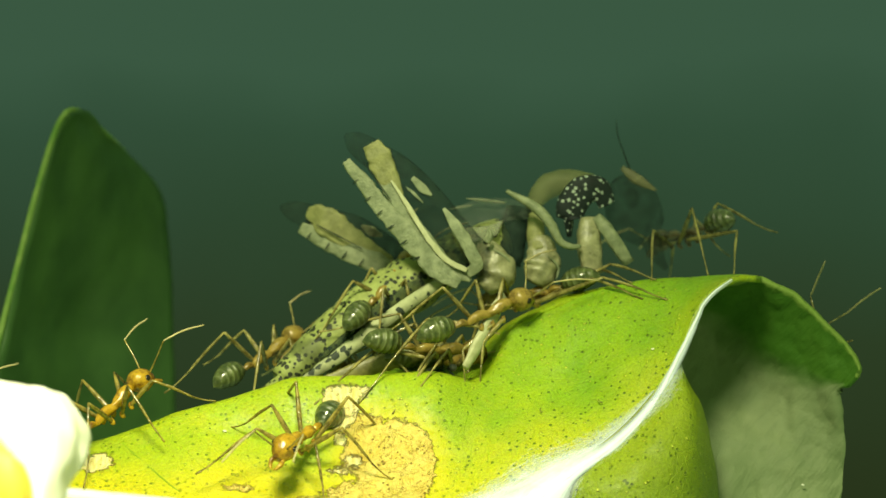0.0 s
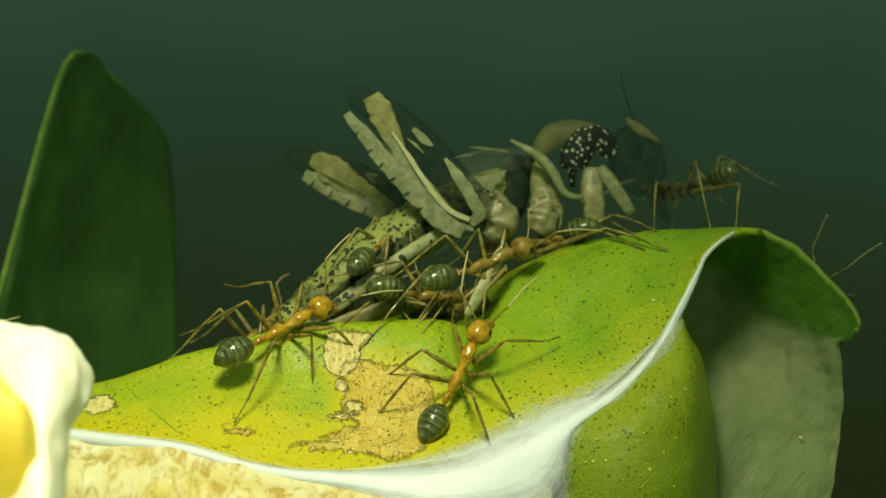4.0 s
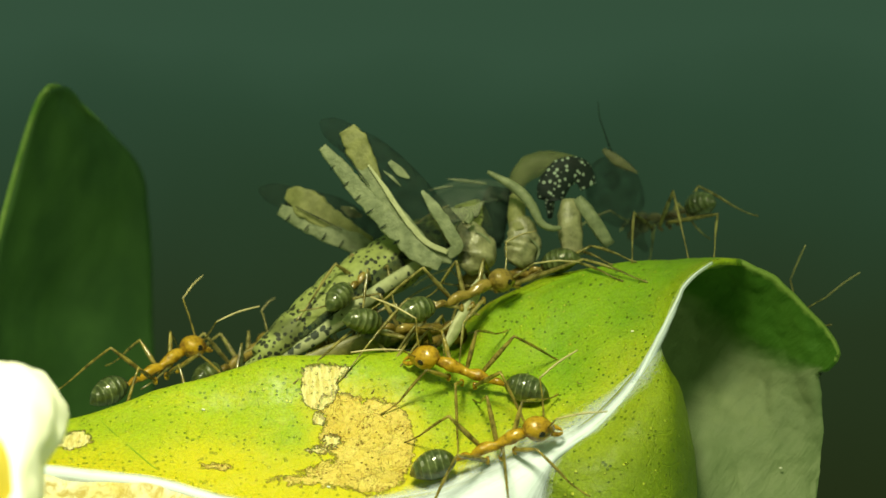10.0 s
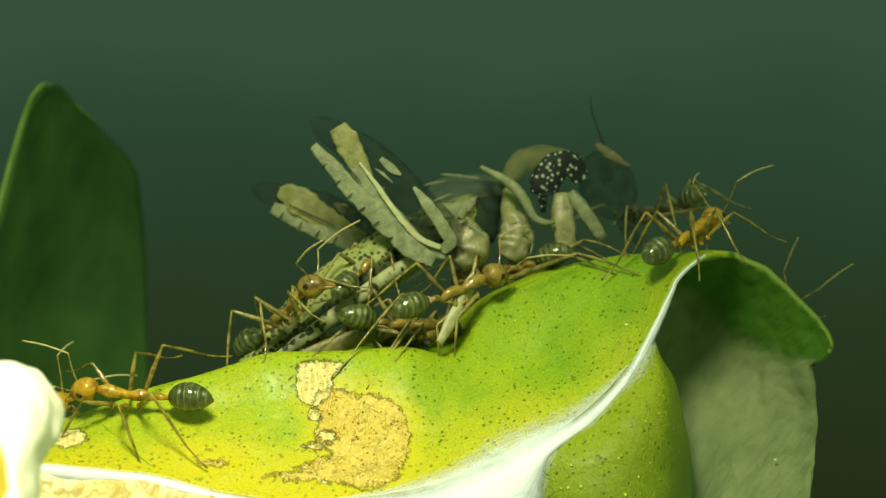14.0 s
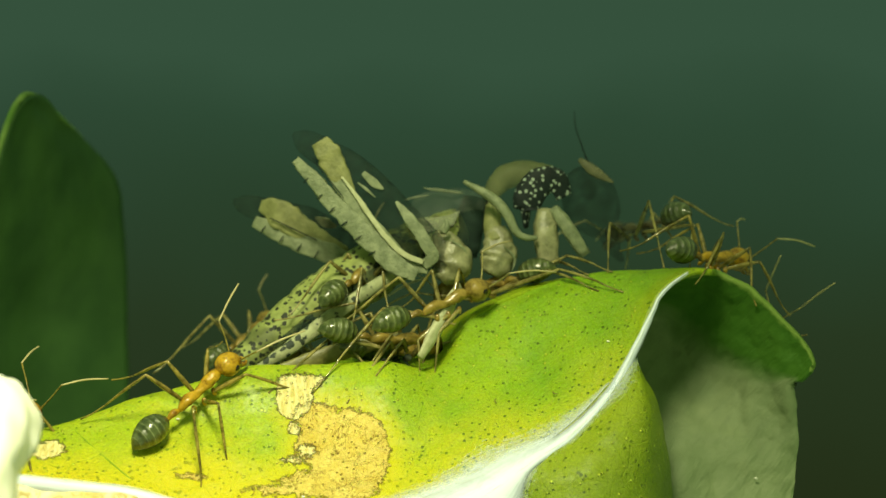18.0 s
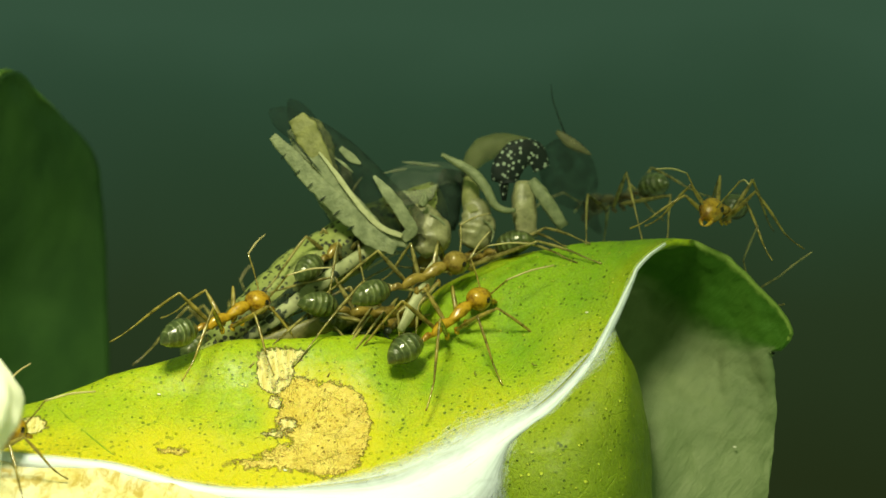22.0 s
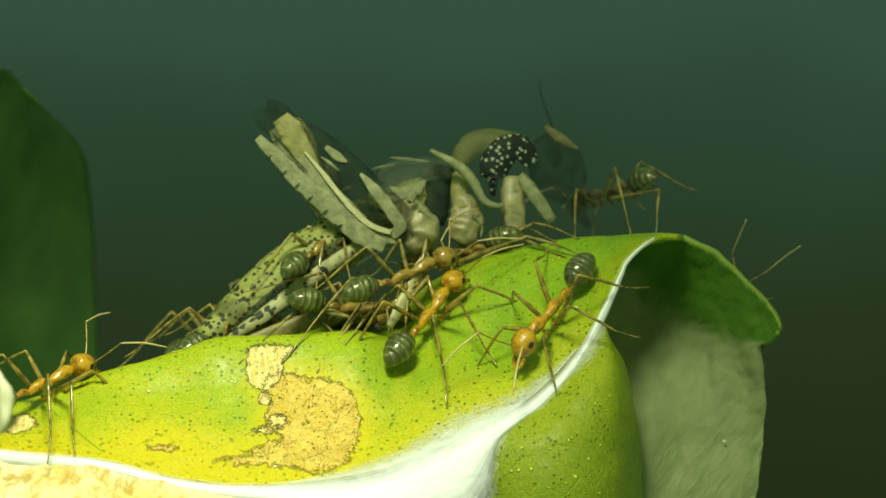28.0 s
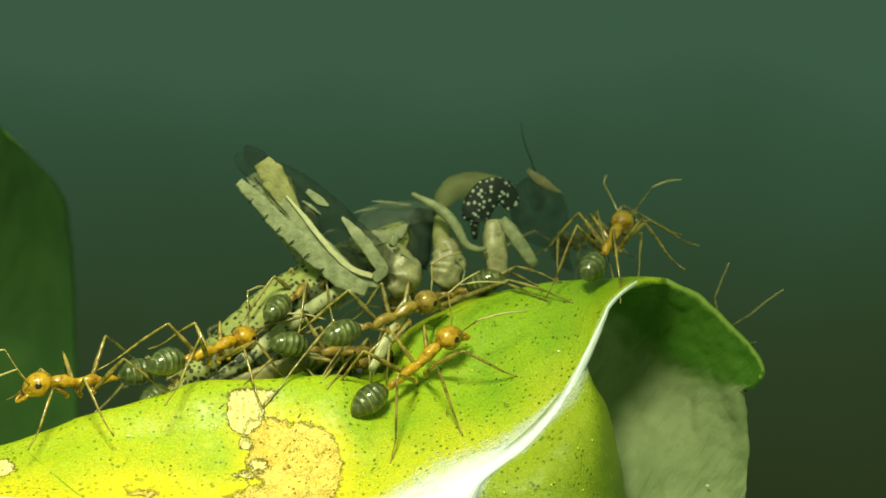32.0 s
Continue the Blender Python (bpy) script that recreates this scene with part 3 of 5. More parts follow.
# the blade goes on behind the grasshopper as a shallow trough
FAR_LINES = [
    [(9.9, 3.40, 0.38), (9.6, 4.4, 0.45), (9.3, 5.4, 0.3)],
    [(6.61, 3.35, -0.52), (6.9, 4.6, -0.15), (7.0, 5.8, -0.1)],
    [(3.79, 2.65, -2.05), (3.8, 4.4, -1.75), (3.8, 6.2, -1.6)],
    [(1.65, 1.6, -4.95), (1.5, 4.0, -3.9), (1.4, 6.4, -3.3)],
    [(-1.5, 1.4, -5.0), (-1.6, 4.0, -4.35), (-1.6, 6.4, -3.9)],
    [(-5.0, 1.3, -5.2), (-5.2, 3.8, -4.6), (-5.4, 6.0, -4.3)],
    [(-9.0, 0.8, -6.0), (-9.2, 2.8, -5.8), (-9.4, 5.0, -5.8)],
]
part("far_fold", sheet("far_fold", roughen(loft(FAR_LINES, 50, 24), 3.0, 0.12, 6)[:, ::-1], 0.3, FAR_LEAF), curled_leaf, "green trough of the leaf beneath the grasshopper")

# the rounded green lobe below the silk edge
LOBE_START = [
    [(12.76, -2.95, -3.42), (12.92, -2.85, -3.88), (13.04, -2.62, -4.17), (13.12, -1.95, -4.47), (13.1, 0.5, -4.7)],
    [(11.10, -4.18, -5.86), (12.15, -4.65, -5.80), (13.30, -4.20, -5.85), (14.15, -1.60, -6.45), (14.0, 1.8, -6.9)],
    [(8.85, -5.45, -8.08), (11.04, -6.45, -8.03), (13.25, -5.60, -8.06), (14.75, -1.60, -8.90), (14.6, 2.6, -9.5)],
]
LOBE_END = [
    [(6.15, -6.65, -9.95), (9.95, -7.80, -10.63), (13.00, -6.50, -10.78), (14.95, -1.60, -11.80), (14.8, 2.8, -12.3)],
    [(5.71, -6.90, -13.41), (9.00, -8.48, -13.36), (12.70, -6.90, -13.55), (14.95, -1.60, -14.50), (14.8, 2.8, -14.9)],
    [(4.96, -6.90, -17.30), (8.47, -7.80, -17.30), (12.21, -6.23, -17.71), (14.80, -1.60, -18.40), (14.7, 2.8, -18.9)],
]
LOBE_LINES = LOBE_START + LOBE_END
LOBE_BODY = roughen(loft(LOBE_LINES, 50, 40), 3.0, 0.12, 5)
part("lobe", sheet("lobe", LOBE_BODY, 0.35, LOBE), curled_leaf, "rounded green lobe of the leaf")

# the hollow: the outer flap bends over and its inner side runs down as the pale underside
HOLLOW_START = [
    [(15.6, 2.2, 0.66), (14.6, 4.8, -0.6), (13.4, 6.1, -3.0), (12.2, 3.9, -6.9), (11.8, 0.75, -11.8), (11.6, -1.0, -18.3)],
    [(16.83, 2.10, 0.81), (16.04, 4.80, -0.50), (15.08, 6.15, -3.00), (13.73, 3.90, -6.90), (13.19, 0.75, -11.84), (12.98, -1.05, -18.28)],
    [(18.31, 1.65, 0.84), (17.50, 4.35, -0.96), (16.36, 6.15, -4.34), (15.98, 3.45, -8.19), (16.31, 1.20, -11.57), (16.04, -0.60, -18.36)],
    [(20.01, 1.20, -0.16), (18.84, 3.67, -2.40), (18.03, 5.03, -5.30), (18.37, 3.00, -8.48), (18.60, 1.43, -11.91), (18.18, -0.15, -18.43)],
]
HOLLOW_END = [
    [(21.70, 0.75, -1.89), (20.48, 2.55, -3.65), (19.80, 3.67, -5.96), (20.38, 2.33, -8.76), (20.33, 1.20, -11.89), (19.85, 0.30, -18.51)],
    [(22.95, 0.30, -3.48), (22.02, 1.43, -4.75), (21.40, 2.55, -6.16), (21.75, 1.88, -8.79), (21.46, 1.20, -11.96), (20.73, 0.75, -18.42)],
    [(23.42, 0.10, -4.45), (22.85, 0.70, -5.25), (22.10, 1.50, -5.95), (22.40, 1.65, -8.85), (21.92, 1.20, -12.40), (20.95, 0.75, -18.30)],
    [(23.30, 0.15, -5.00), (22.88, 0.60, -5.55), (22.25, 1.45, -6.02), (22.66, 1.65, -8.92), (22.15, 1.20, -12.56), (21.08, 0.75, -18.26)],
]
HOLLOW_LINES = HOLLOW_START + HOLLOW_END
HOLLOW = roughen(loft(HOLLOW_LINES, 70, 90), 2.6, 0.3, 9)
part("underside", sheet("underside", HOLLOW, 0.3, UNDER), curled_leaf, "dark green flap and pale matt underside")
# pale tube that paints in the thin lit line along this edge
part("edge", tube("edge", [tuple(p) for p in HOLLOW[-1, 36::6]], [0.08] * len(HOLLOW[-1, 36::6]), UNDER_EDGE, 8), curled_leaf, "thin edge of the leaf, paled as a lit line")

# the front curl below the silk edge
CURL_START = [
    [(-22.28, -6.67, -10.00), (-22.08, -7.58, -10.66), (-21.72, -9.24, -11.94), (-21.45, -10.50, -16.12)],
    [(-18.05, -6.90, -10.64), (-17.88, -7.84, -11.28), (-17.59, -9.51, -12.49), (-17.42, -10.50, -16.69)],
    [(-14.11, -7.26, -10.93), (-13.92, -8.21, -11.71), (-13.62, -9.78, -12.89), (-13.35, -10.72, -16.66)],
    [(-9.90, -7.71, -12.06), (-9.67, -8.56, -12.61), (-9.38, -10.05, -13.58), (-9.01, -10.95, -16.91)],
]
CURL_END = [
    [(-5.44, -7.89, -12.58), (-5.25, -8.75, -13.17), (-4.89, -10.23, -14.14), (-4.12, -11.18, -17.15)],
    [(0.18, -7.80, -13.00), (0.47, -8.66, -13.63), (0.90, -10.05, -14.60), (1.61, -10.95, -17.19)],
    [(4.34, -7.44, -12.81), (4.60, -8.21, -13.69), (4.83, -9.60, -14.81), (5.05, -10.95, -17.19)],
    [(5.31, -6.99, -12.75), (5.39, -7.71, -13.49), (5.44, -9.15, -14.47), (5.49, -10.28, -17.31)],
]
CURL_LINES = CURL_START + CURL_END
part("curl", sheet("curl", roughen(loft(CURL_LINES, 60, 20), 2.5, 0.2, 3), 0.35, CREAM), curled_leaf, "cream and yellow veined curl of the leaf edge")

# white silk spun along the edge
SILK_START = [
    [(-22.30, -6.59, -9.32), (-22.23, -6.90, -9.62), (-22.24, -6.86, -10.07)],
    [(-18.06, -6.81, -9.84), (-18.01, -7.12, -10.20), (-18.02, -7.04, -10.68)],
    [(-14.14, -7.08, -10.35), (-14.09, -7.44, -10.64), (-14.09, -7.44, -11.00)],
    [(-9.92, -7.53, -11.43), (-9.88, -7.89, -11.75), (-9.83, -7.84, -12.14)],
    [(-5.45, -7.80, -11.76), (-5.42, -8.34, -12.20), (-5.35, -8.52, -12.91)],
]
SILK_MIDDLE = [
    [(-0.71, -7.44, -11.03), (0.03, -8.52, -12.47), (0.47, -9.38, -14.41)],
    [(2.88, -6.45, -9.69), (3.80, -7.71, -11.38), (5.60, -8.30, -13.95)],
    [(6.08, -5.64, -8.44), (6.55, -6.72, -9.55), (6.62, -6.80, -10.05)],
    [(8.58, -5.05, -7.79), (8.90, -5.59, -8.14), (9.00, -5.55, -8.32)],
    [(11.04, -3.84, -5.75), (11.24, -4.29, -6.00), (11.32, -4.25, -6.14)],
]
SILK_END = [
    [(12.79, -2.90, -3.35), (12.83, -3.08, -3.47), (12.96, -2.98, -3.75)],
    [(13.89, -2.31, -1.34), (13.94, -2.40, -1.43), (14.01, -2.31, -1.53)],
    [(14.27, -2.04, -0.72), (14.29, -2.08, -0.75), (14.33, -2.04, -0.81)],
    [(15.02, -1.81, 0.03), (15.04, -1.86, 0.00), (15.08, -1.81, -0.06)],
    [(15.99, -1.41, 0.66), (16.01, -1.46, 0.63), (16.05, -1.41, 0.60)],
]
SILK_LINES = SILK_START + SILK_MIDDLE + SILK_END
part("silk", sheet("silk", roughen(loft(SILK_LINES, 130, 16), 1.2, 0.03, 2), 0.12, SILK), curled_leaf, "white silk spun along the leaf edge")


def web_over(g, reach, lift):
    """A web lying on a grid, as wide at each line across it as reach says (0 to 1)."""
    nu, nv = g.shape[:2]
    lines = []
    for i in range(nu):
        far = np.interp(i / (nu - 1), [a for a, b in reach], [b for a, b in reach]) * (nv - 1)
        lines.append([[np.interp(t, range(nv), g[i, :, k]) for k in range(3)] for t in np.linspace(0, far, 18)])
    w = np.array(lines)
    return w + normals_of(w) * lift


part("silk_web", sheet("silk_web", web_over(BLADE_BODY[38:74], [(0.0, 0.01), (0.25, 0.12), (0.5, 0.24), (0.75, 0.12), (1.0, 0.02)], 0.08), 0.02, WEB), curled_leaf, "thin silk web fading out on the leaf")
part("silk_web", sheet("silk_web", web_over(LOBE_BODY, [(0.0, 0.6), (0.14, 0.45), (0.3, 0.14), (0.5, 0.07), (1.0, 0.08)], 0.06), 0.02, WEB), curled_leaf, "thin silk web drawn over the lobe")
RIDGE_LINE = [tuple(np.array(line[1]) + (0, -0.08, 0.05)) for line in SILK_MIDDLE[1:] + SILK_END]
part("silk_ridge", tube("silk_ridge", RIDGE_LINE, [0.02, 0.03, 0.05, 0.06, 0.06, 0.055, 0.05, 0.05, 0.03], RIDGE, 8, n=60, lumps=0.5), curled_leaf, "bright ridge of gathered silk")

# ---- the upright leaf behind and the pale stub in front ----
BACK_START = [
    [(-29.36, 16.00, -4.35), (-27.78, 22.40, -5.33), (-25.50, 28.80, -6.40), (-22.80, 32.00, -7.37), (-20.37, 35.20, -8.37)],
    [(-28.55, 16.00, -1.06), (-27.39, 22.40, -1.30), (-25.50, 28.80, -1.57), (-22.80, 32.00, -1.60), (-20.45, 35.20, -1.22)],
    [(-27.60, 16.00, 2.41), (-26.50, 20.80, 2.69), (-24.72, 25.60, 2.99), (-22.74, 30.40, 3.30), (-20.66, 35.20, 4.04)],
    [(-26.51, 16.00, 6.43), (-25.61, 19.20, 6.70), (-24.23, 24.00, 7.22), (-22.69, 28.80, 7.76), (-21.14, 33.60, 8.45)],
]
BACK_END = [
    [(-25.63, 16.00, 9.35), (-25.04, 18.60, 9.65), (-24.13, 22.40, 10.09), (-23.34, 25.60, 10.45), (-22.61, 28.80, 10.82)],
    [(-24.90, 16.00, 11.43), (-24.68, 17.90, 11.82), (-24.35, 20.50, 12.06), (-23.86, 22.40, 12.09), (-23.30, 24.00, 11.92)],
    [(-24.24, 16.00, 12.45), (-24.27, 17.30, 12.69), (-24.22, 18.60, 12.86), (-24.15, 19.80, 12.94), (-24.01, 21.10, 12.84)],
]
BACK_LINES = BACK_START + BACK_END
back_leaf = thing("upright_leaf", "dark green upright leaf with a pale edge, out of focus", "leaf")
LOW_BACK = [[(-31.04, 19.20, -10.45), (-28.84, 25.60, -11.75), (-26.09, 32.00, -13.13), (-23.31, 35.20, -13.84), (-20.81, 38.40, -14.58)]]
part("blade", sheet("blade", roughen(loft(LOW_BACK + BACK_LINES, 60, 30), 5.0, 0.2, 7), 0.35, BACK_LEAF), back_leaf)
part("edge", tube("edge", [line[0] for line in LOW_BACK + BACK_LINES] + [BACK_LINES[-1][2]] + [line[4] for line in BACK_LINES[:3:-1]], [0.2] * 12, BACK_EDGE, 8), back_leaf, "pale thickened leaf edge")

stub = thing("leaf_stub", "pale cream leaf stub with a yellow base, glaringly lit", "leaf")
STUB_START = [
    [(-22.26, -19.00, -3.14), (-20.22, -21.00, -3.28), (-18.46, -22.00, -3.54), (-17.58, -20.00, -4.15), (-17.63, -17.00, -4.96)],
    [(-21.40, -22.50, -4.54), (-19.43, -24.50, -4.44), (-17.48, -25.50, -4.63), (-16.52, -23.50, -4.99), (-16.63, -19.50, -5.74)],
    [(-20.79, -25.00, -6.13), (-18.86, -27.00, -5.99), (-16.97, -28.00, -6.15), (-16.28, -26.00, -6.43), (-16.37, -22.00, -6.73)],
]
STUB_END = [
    [(-20.30, -27.00, -7.67), (-18.40, -29.00, -7.49), (-16.78, -30.00, -7.51), (-16.37, -28.00, -7.70), (-16.55, -25.00, -7.98)],
    [(-19.81, -29.00, -9.37), (-17.95, -31.00, -9.13), (-16.36, -32.00, -9.02), (-16.04, -30.00, -9.25), (-16.31, -27.00, -9.60)],
    [(-19.08, -32.00, -12.64), (-17.27, -34.00, -12.31), (-15.74, -35.00, -12.15), (-15.49, -33.00, -12.47), (-15.76, -30.00, -12.96)],
]
STUB_LINES = STUB_START + STUB_END
part("body", sheet("body", roughen(loft(STUB_LINES, 40, 30), 4.0, 0.3, 4), 2.2, STUB), stub)
part("base", egg("base", (-18.11, -31.50, -8.85), (1.5, 1.2, 3.6), STUB_YELLOW, None, 14, 20, 0.25), stub, "yellow base of the stub")

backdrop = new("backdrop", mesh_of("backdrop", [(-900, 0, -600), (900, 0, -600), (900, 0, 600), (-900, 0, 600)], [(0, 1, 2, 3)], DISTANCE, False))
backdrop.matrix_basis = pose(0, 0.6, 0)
tagged(backdrop, "self-lit backdrop of blurred dark green foliage in the distance", "background", kind="structure")

# ---- the captured grasshopper ----
def rel(points, origin):
    return [tuple(p[k] - origin[k] for k in range(3)) for p in points]


def at_mm(p):
    return Matrix.Translation(Vector(p) * MM)


def ringed(path, radii, rings, depth):
    """Path and radii refined so that the body shows its rings."""
    n = rings * 6
    p, r = spline(path, n), spline([(q, 0, 0) for q in radii], n)[:, 0]
    r = [max(q, 0.05) * (1 - depth * (1 if i % 6 == 0 else 0.25 if i % 6 in (1, 5) else 0)) for i, q in enumerate(r)]
    return [tuple(q) for q in p], r


hopper = thing("grasshopper", "dead black, cream and yellow speckled grasshopper lying on the leaf", "insect")
path, radii = ringed([(-9.63, 3.00, -4.55), (-7.57, 4.00, -3.01), (-4.80, 5.00, -0.97), (-2.15, 6.00, 0.71), (0.54, 7.00, 2.34), (3.62, 8.00, 3.62)], [0.7, 1.25, 1.7, 1.75, 1.5, 1.2], 9, 0.08)
part("abdomen", tube("abdomen", path, radii, HOPPER_SPECKLE, 20, n=len(path)), hopper, "yellow abdomen speckled with black")
part("belly_plate", tube("belly_plate", [(-8.53, 1.50, -4.81), (-6.31, 2.30, -3.38), (-3.73, 3.00, -1.47), (-1.45, 4.00, 0.10), (0.53, 5.00, 1.20)], [0.2, 0.4, 0.42, 0.38, 0.3], HOPPER_FLECK, 8, 0.6, lumps=0.2, box=0.6), hopper, "pale ridge along the belly")
part("dark_band", tube("dark_band", [(-7.29, 2.30, -3.38), (-5.37, 3.00, -2.00), (-2.78, 4.00, 0.03), (-0.47, 5.00, 1.53)], [0.15, 0.35, 0.38, 0.3], HOPPER_BLACK, 8, 0.6), hopper, "black band along the flank")
part("folded_wing", tube("folded_wing", [(-9.5, 1.3, -5.35), (-7.2, 1.6, -4.8), (-4.7, 1.9, -4.0), (-2.2, 2.2, -3.3), (0.2, 2.6, -2.9)], [0.08, 0.34, 0.5, 0.52, 0.3], HOPPER_BROWN, 14, 0.35, n=30, lumps=0.2), hopper, "olive-brown folded hind wing under the abdomen")
part("tail_tip", tube("tail_tip", [(-9.26, 2.50, -4.69), (-10.25, 2.60, -5.19), (-11.08, 2.80, -5.79)], [0.6, 0.4, 0.1], HOPPER_SPECKLE, 10), hopper)
part("thorax", tube("thorax", [(4.57, 7.60, 5.29), (4.27, 7.40, 3.83), (3.89, 7.20, 1.89)], [0.75, 0.9, 0.8], HOPPER_DARK, 18, n=20, lumps=0.15, box=0.8), hopper, "black waist")
part("pronotum", tube("pronotum", [(5.3, 8.60, 4.9), (5.85, 8.60, 6.0), (6.6, 8.60, 6.65), (7.8, 8.60, 6.95), (9.3, 8.60, 6.95)], [0.35, 0.6, 0.75, 0.7, 0.35], SADDLE, 18, n=30, lumps=0.15), hopper, "dull yellow saddle of the thorax")
part("side_plate", tube("side_plate", [(7.54, 6.60, 3.45), (7.62, 6.60, 5.0), (8.30, 6.60, 6.10), (9.35, 6.70, 6.30), (9.85, 6.80, 5.3)], [0.3, 0.86, 0.92, 0.75, 0.5], HOPPER_DOTS, 22, 0.4, n=40, lumps=0.1), hopper, "black plate with rows of white dots")
part("head", egg("head", (11.62, 8.60, 5.12), (1.75, 1.6, 2.25), HEAD_BLACK, Euler((0, -0.35, 0)).to_matrix(), 16, 22, 0.1), hopper, "dull black head")
part("face_mark", tube("face_mark", [(10.86, 7.50, 7.60), (11.75, 7.35, 6.86), (12.90, 7.30, 6.15)], [0.15, 0.34, 0.06], BROW, 10, 0.6), hopper, "tan mark on the brow")
part("eye", egg("eye", (11.33, 7.10, 5.73), (0.5, 0.35, 0.65), HEAD_BLACK), hopper, "dull dark eye")
part("antenna", tube("antenna", [(11.56, 8.00, 7.04), (11.08, 8.00, 8.41), (10.75, 8.40, 9.6), (10.70, 8.80, 10.6)], [0.07, 0.05, 0.04, 0.02], HOPPER_BLACK, 8), hopper, "thin black antenna")
part("mouth", tube("mouth", [(12.52, 8.00, 3.28), (12.88, 7.60, 2.25), (13.43, 7.60, 1.40)], [0.7, 0.45, 0.15], HEAD_BLACK, 10), hopper)
part("coxa", tube("coxa", [(5.75, 5.80, 3.48), (5.84, 5.60, 2.44), (5.77, 5.50, 1.51), (5.35, 5.40, 0.71)], [0.55, 0.92, 1.08, 0.6], HOPPER_TAN, 20, 0.8, n=24, lumps=0.25), hopper, "tan swollen leg base")
part("coxa", tube("coxa", [(2.28, 5.20, 3.24), (2.80, 5.00, 2.28), (3.00, 5.00, 1.32), (2.30, 4.90, 0.45)], [0.42, 0.98, 1.2, 0.65], HOPPER_TAN, 20, 0.8, n=24, lumps=0.25), hopper, "tan swollen leg base")
part("coxa_rim", tube("coxa_rim", [(6.07, 4.55, 2.30), (6.52, 4.75, 1.95), (6.76, 4.95, 1.49), (6.59, 4.75, 0.92)], [0.03, 0.08, 0.09, 0.03], HOPPER_PALE, 8, lumps=0.4), hopper, "pale raised rim of the leg base")
part("coxa_rim", tube("coxa_rim", [(2.92, 4.10, 2.73), (3.59, 4.30, 2.31), (4.02, 4.60, 1.70), (3.98, 4.60, 1.03)], [0.03, 0.1, 0.11, 0.04], HOPPER_PALE, 8, lumps=0.4), hopper, "pale raised rim of the leg base")
part("coxa_spur", tube("coxa_spur", [(2.47, 4.60, 3.25), (2.63, 4.50, 3.69), (2.68, 4.50, 4.05)], [0.19, 0.12, 0.04], HOPPER_PALE, 8), hopper, "pale pointed spur")
part("trochanter", tube("trochanter", [(5.61, 6.60, 4.76), (5.51, 6.00, 3.56), (5.73, 5.60, 2.55)], [0.5, 0.55, 0.65], HOPPER_YELLOW, 12), hopper, "yellow leg joint")
part("middle_leg", tube("middle_leg", [(8.67, 6.00, 4.47), (8.65, 5.70, 3.05), (8.78, 5.60, 1.21)], [0.55, 0.72, 0.62], HOPPER_TAN, 14, lumps=0.2, box=0.6), hopper, "stout grey-tan leg")
part("front_leg", tube("front_leg", [(9.11, 5.60, 4.59), (9.83, 5.40, 3.54), (10.97, 5.40, 1.77)], [0.3, 0.42, 0.34], HOPPER_PALE, 12, lumps=0.2, box=0.6), hopper, "pale banded leg")
part("shin", tube("shin", [(3.80, 5.00, 6.20), (5.35, 4.70, 5.25), (6.24, 4.50, 4.28), (6.83, 4.40, 3.18), (7.43, 4.40, 2.82), (8.04, 4.60, 2.82)], [0.12, 0.3, 0.3, 0.24, 0.2, 0.14], HOPPER_PALE, 10, lumps=0.15), hopper, "pale curved shin")
part("wing_pad", sheet("wing_pad", roughen(loft([[(0.20, 6.60, 3.24), (1.72, 6.40, 4.15), (5.10, 6.60, 4.60)], [(0.37, 7.20, 4.38), (2.41, 7.00, 5.12), (4.96, 7.20, 5.30)], [(1.06, 8.00, 5.44), (3.11, 8.00, 5.92), (4.92, 8.00, 5.78)]], 20, 24), 1.5, 0.25), 0.12, HOPPER_WING), hopper, "thin grey wing pad")
part("wing_pad", sheet("wing_pad", roughen(loft([[(0.54, 6.20, 3.06), (1.88, 6.00, 3.23), (3.23, 6.20, 3.67)], [(0.94, 6.40, 4.01), (2.22, 6.20, 4.14), (3.64, 6.40, 4.49)]], 14, 18), 1.2, 0.25), 0.12, TORN_SKIN), hopper, "thin pale wing pad")
for line, radii in (([(1.44, 6.60, 5.88), (2.54, 6.60, 5.75), (3.78, 6.60, 5.57)], [0.04, 0.11, 0.06]), ([(0.33, 6.80, 5.21), (1.02, 6.80, 5.37), (1.78, 6.80, 5.47)], [0.03, 0.08, 0.03])):
    part("wing_vein", tube("wing_vein", line, radii, TORN_SKIN, 8, 0.5), hopper, "pale vein of the wing pad")
part("hind_shin", tube("hind_shin", [(3.39, 2.50, 0.03), (2.71, 1.40, -1.19), (1.95, 0.40, -2.53), (1.08, -0.60, -3.96)], [0.3, 0.46, 0.42, 0.25], HOPPER_CREAM, 10, 0.5, lumps=0.2, box=0.6), hopper, "pale hind shin")
part("membrane", tube("membrane", [(2.57, 3.90, 3.17), (2.77, 3.80, 3.50), (2.70, 3.80, 3.92)], [0.2, 0.16, 0.05], HOPPER_PALE, 8), hopper, "pale torn membrane")


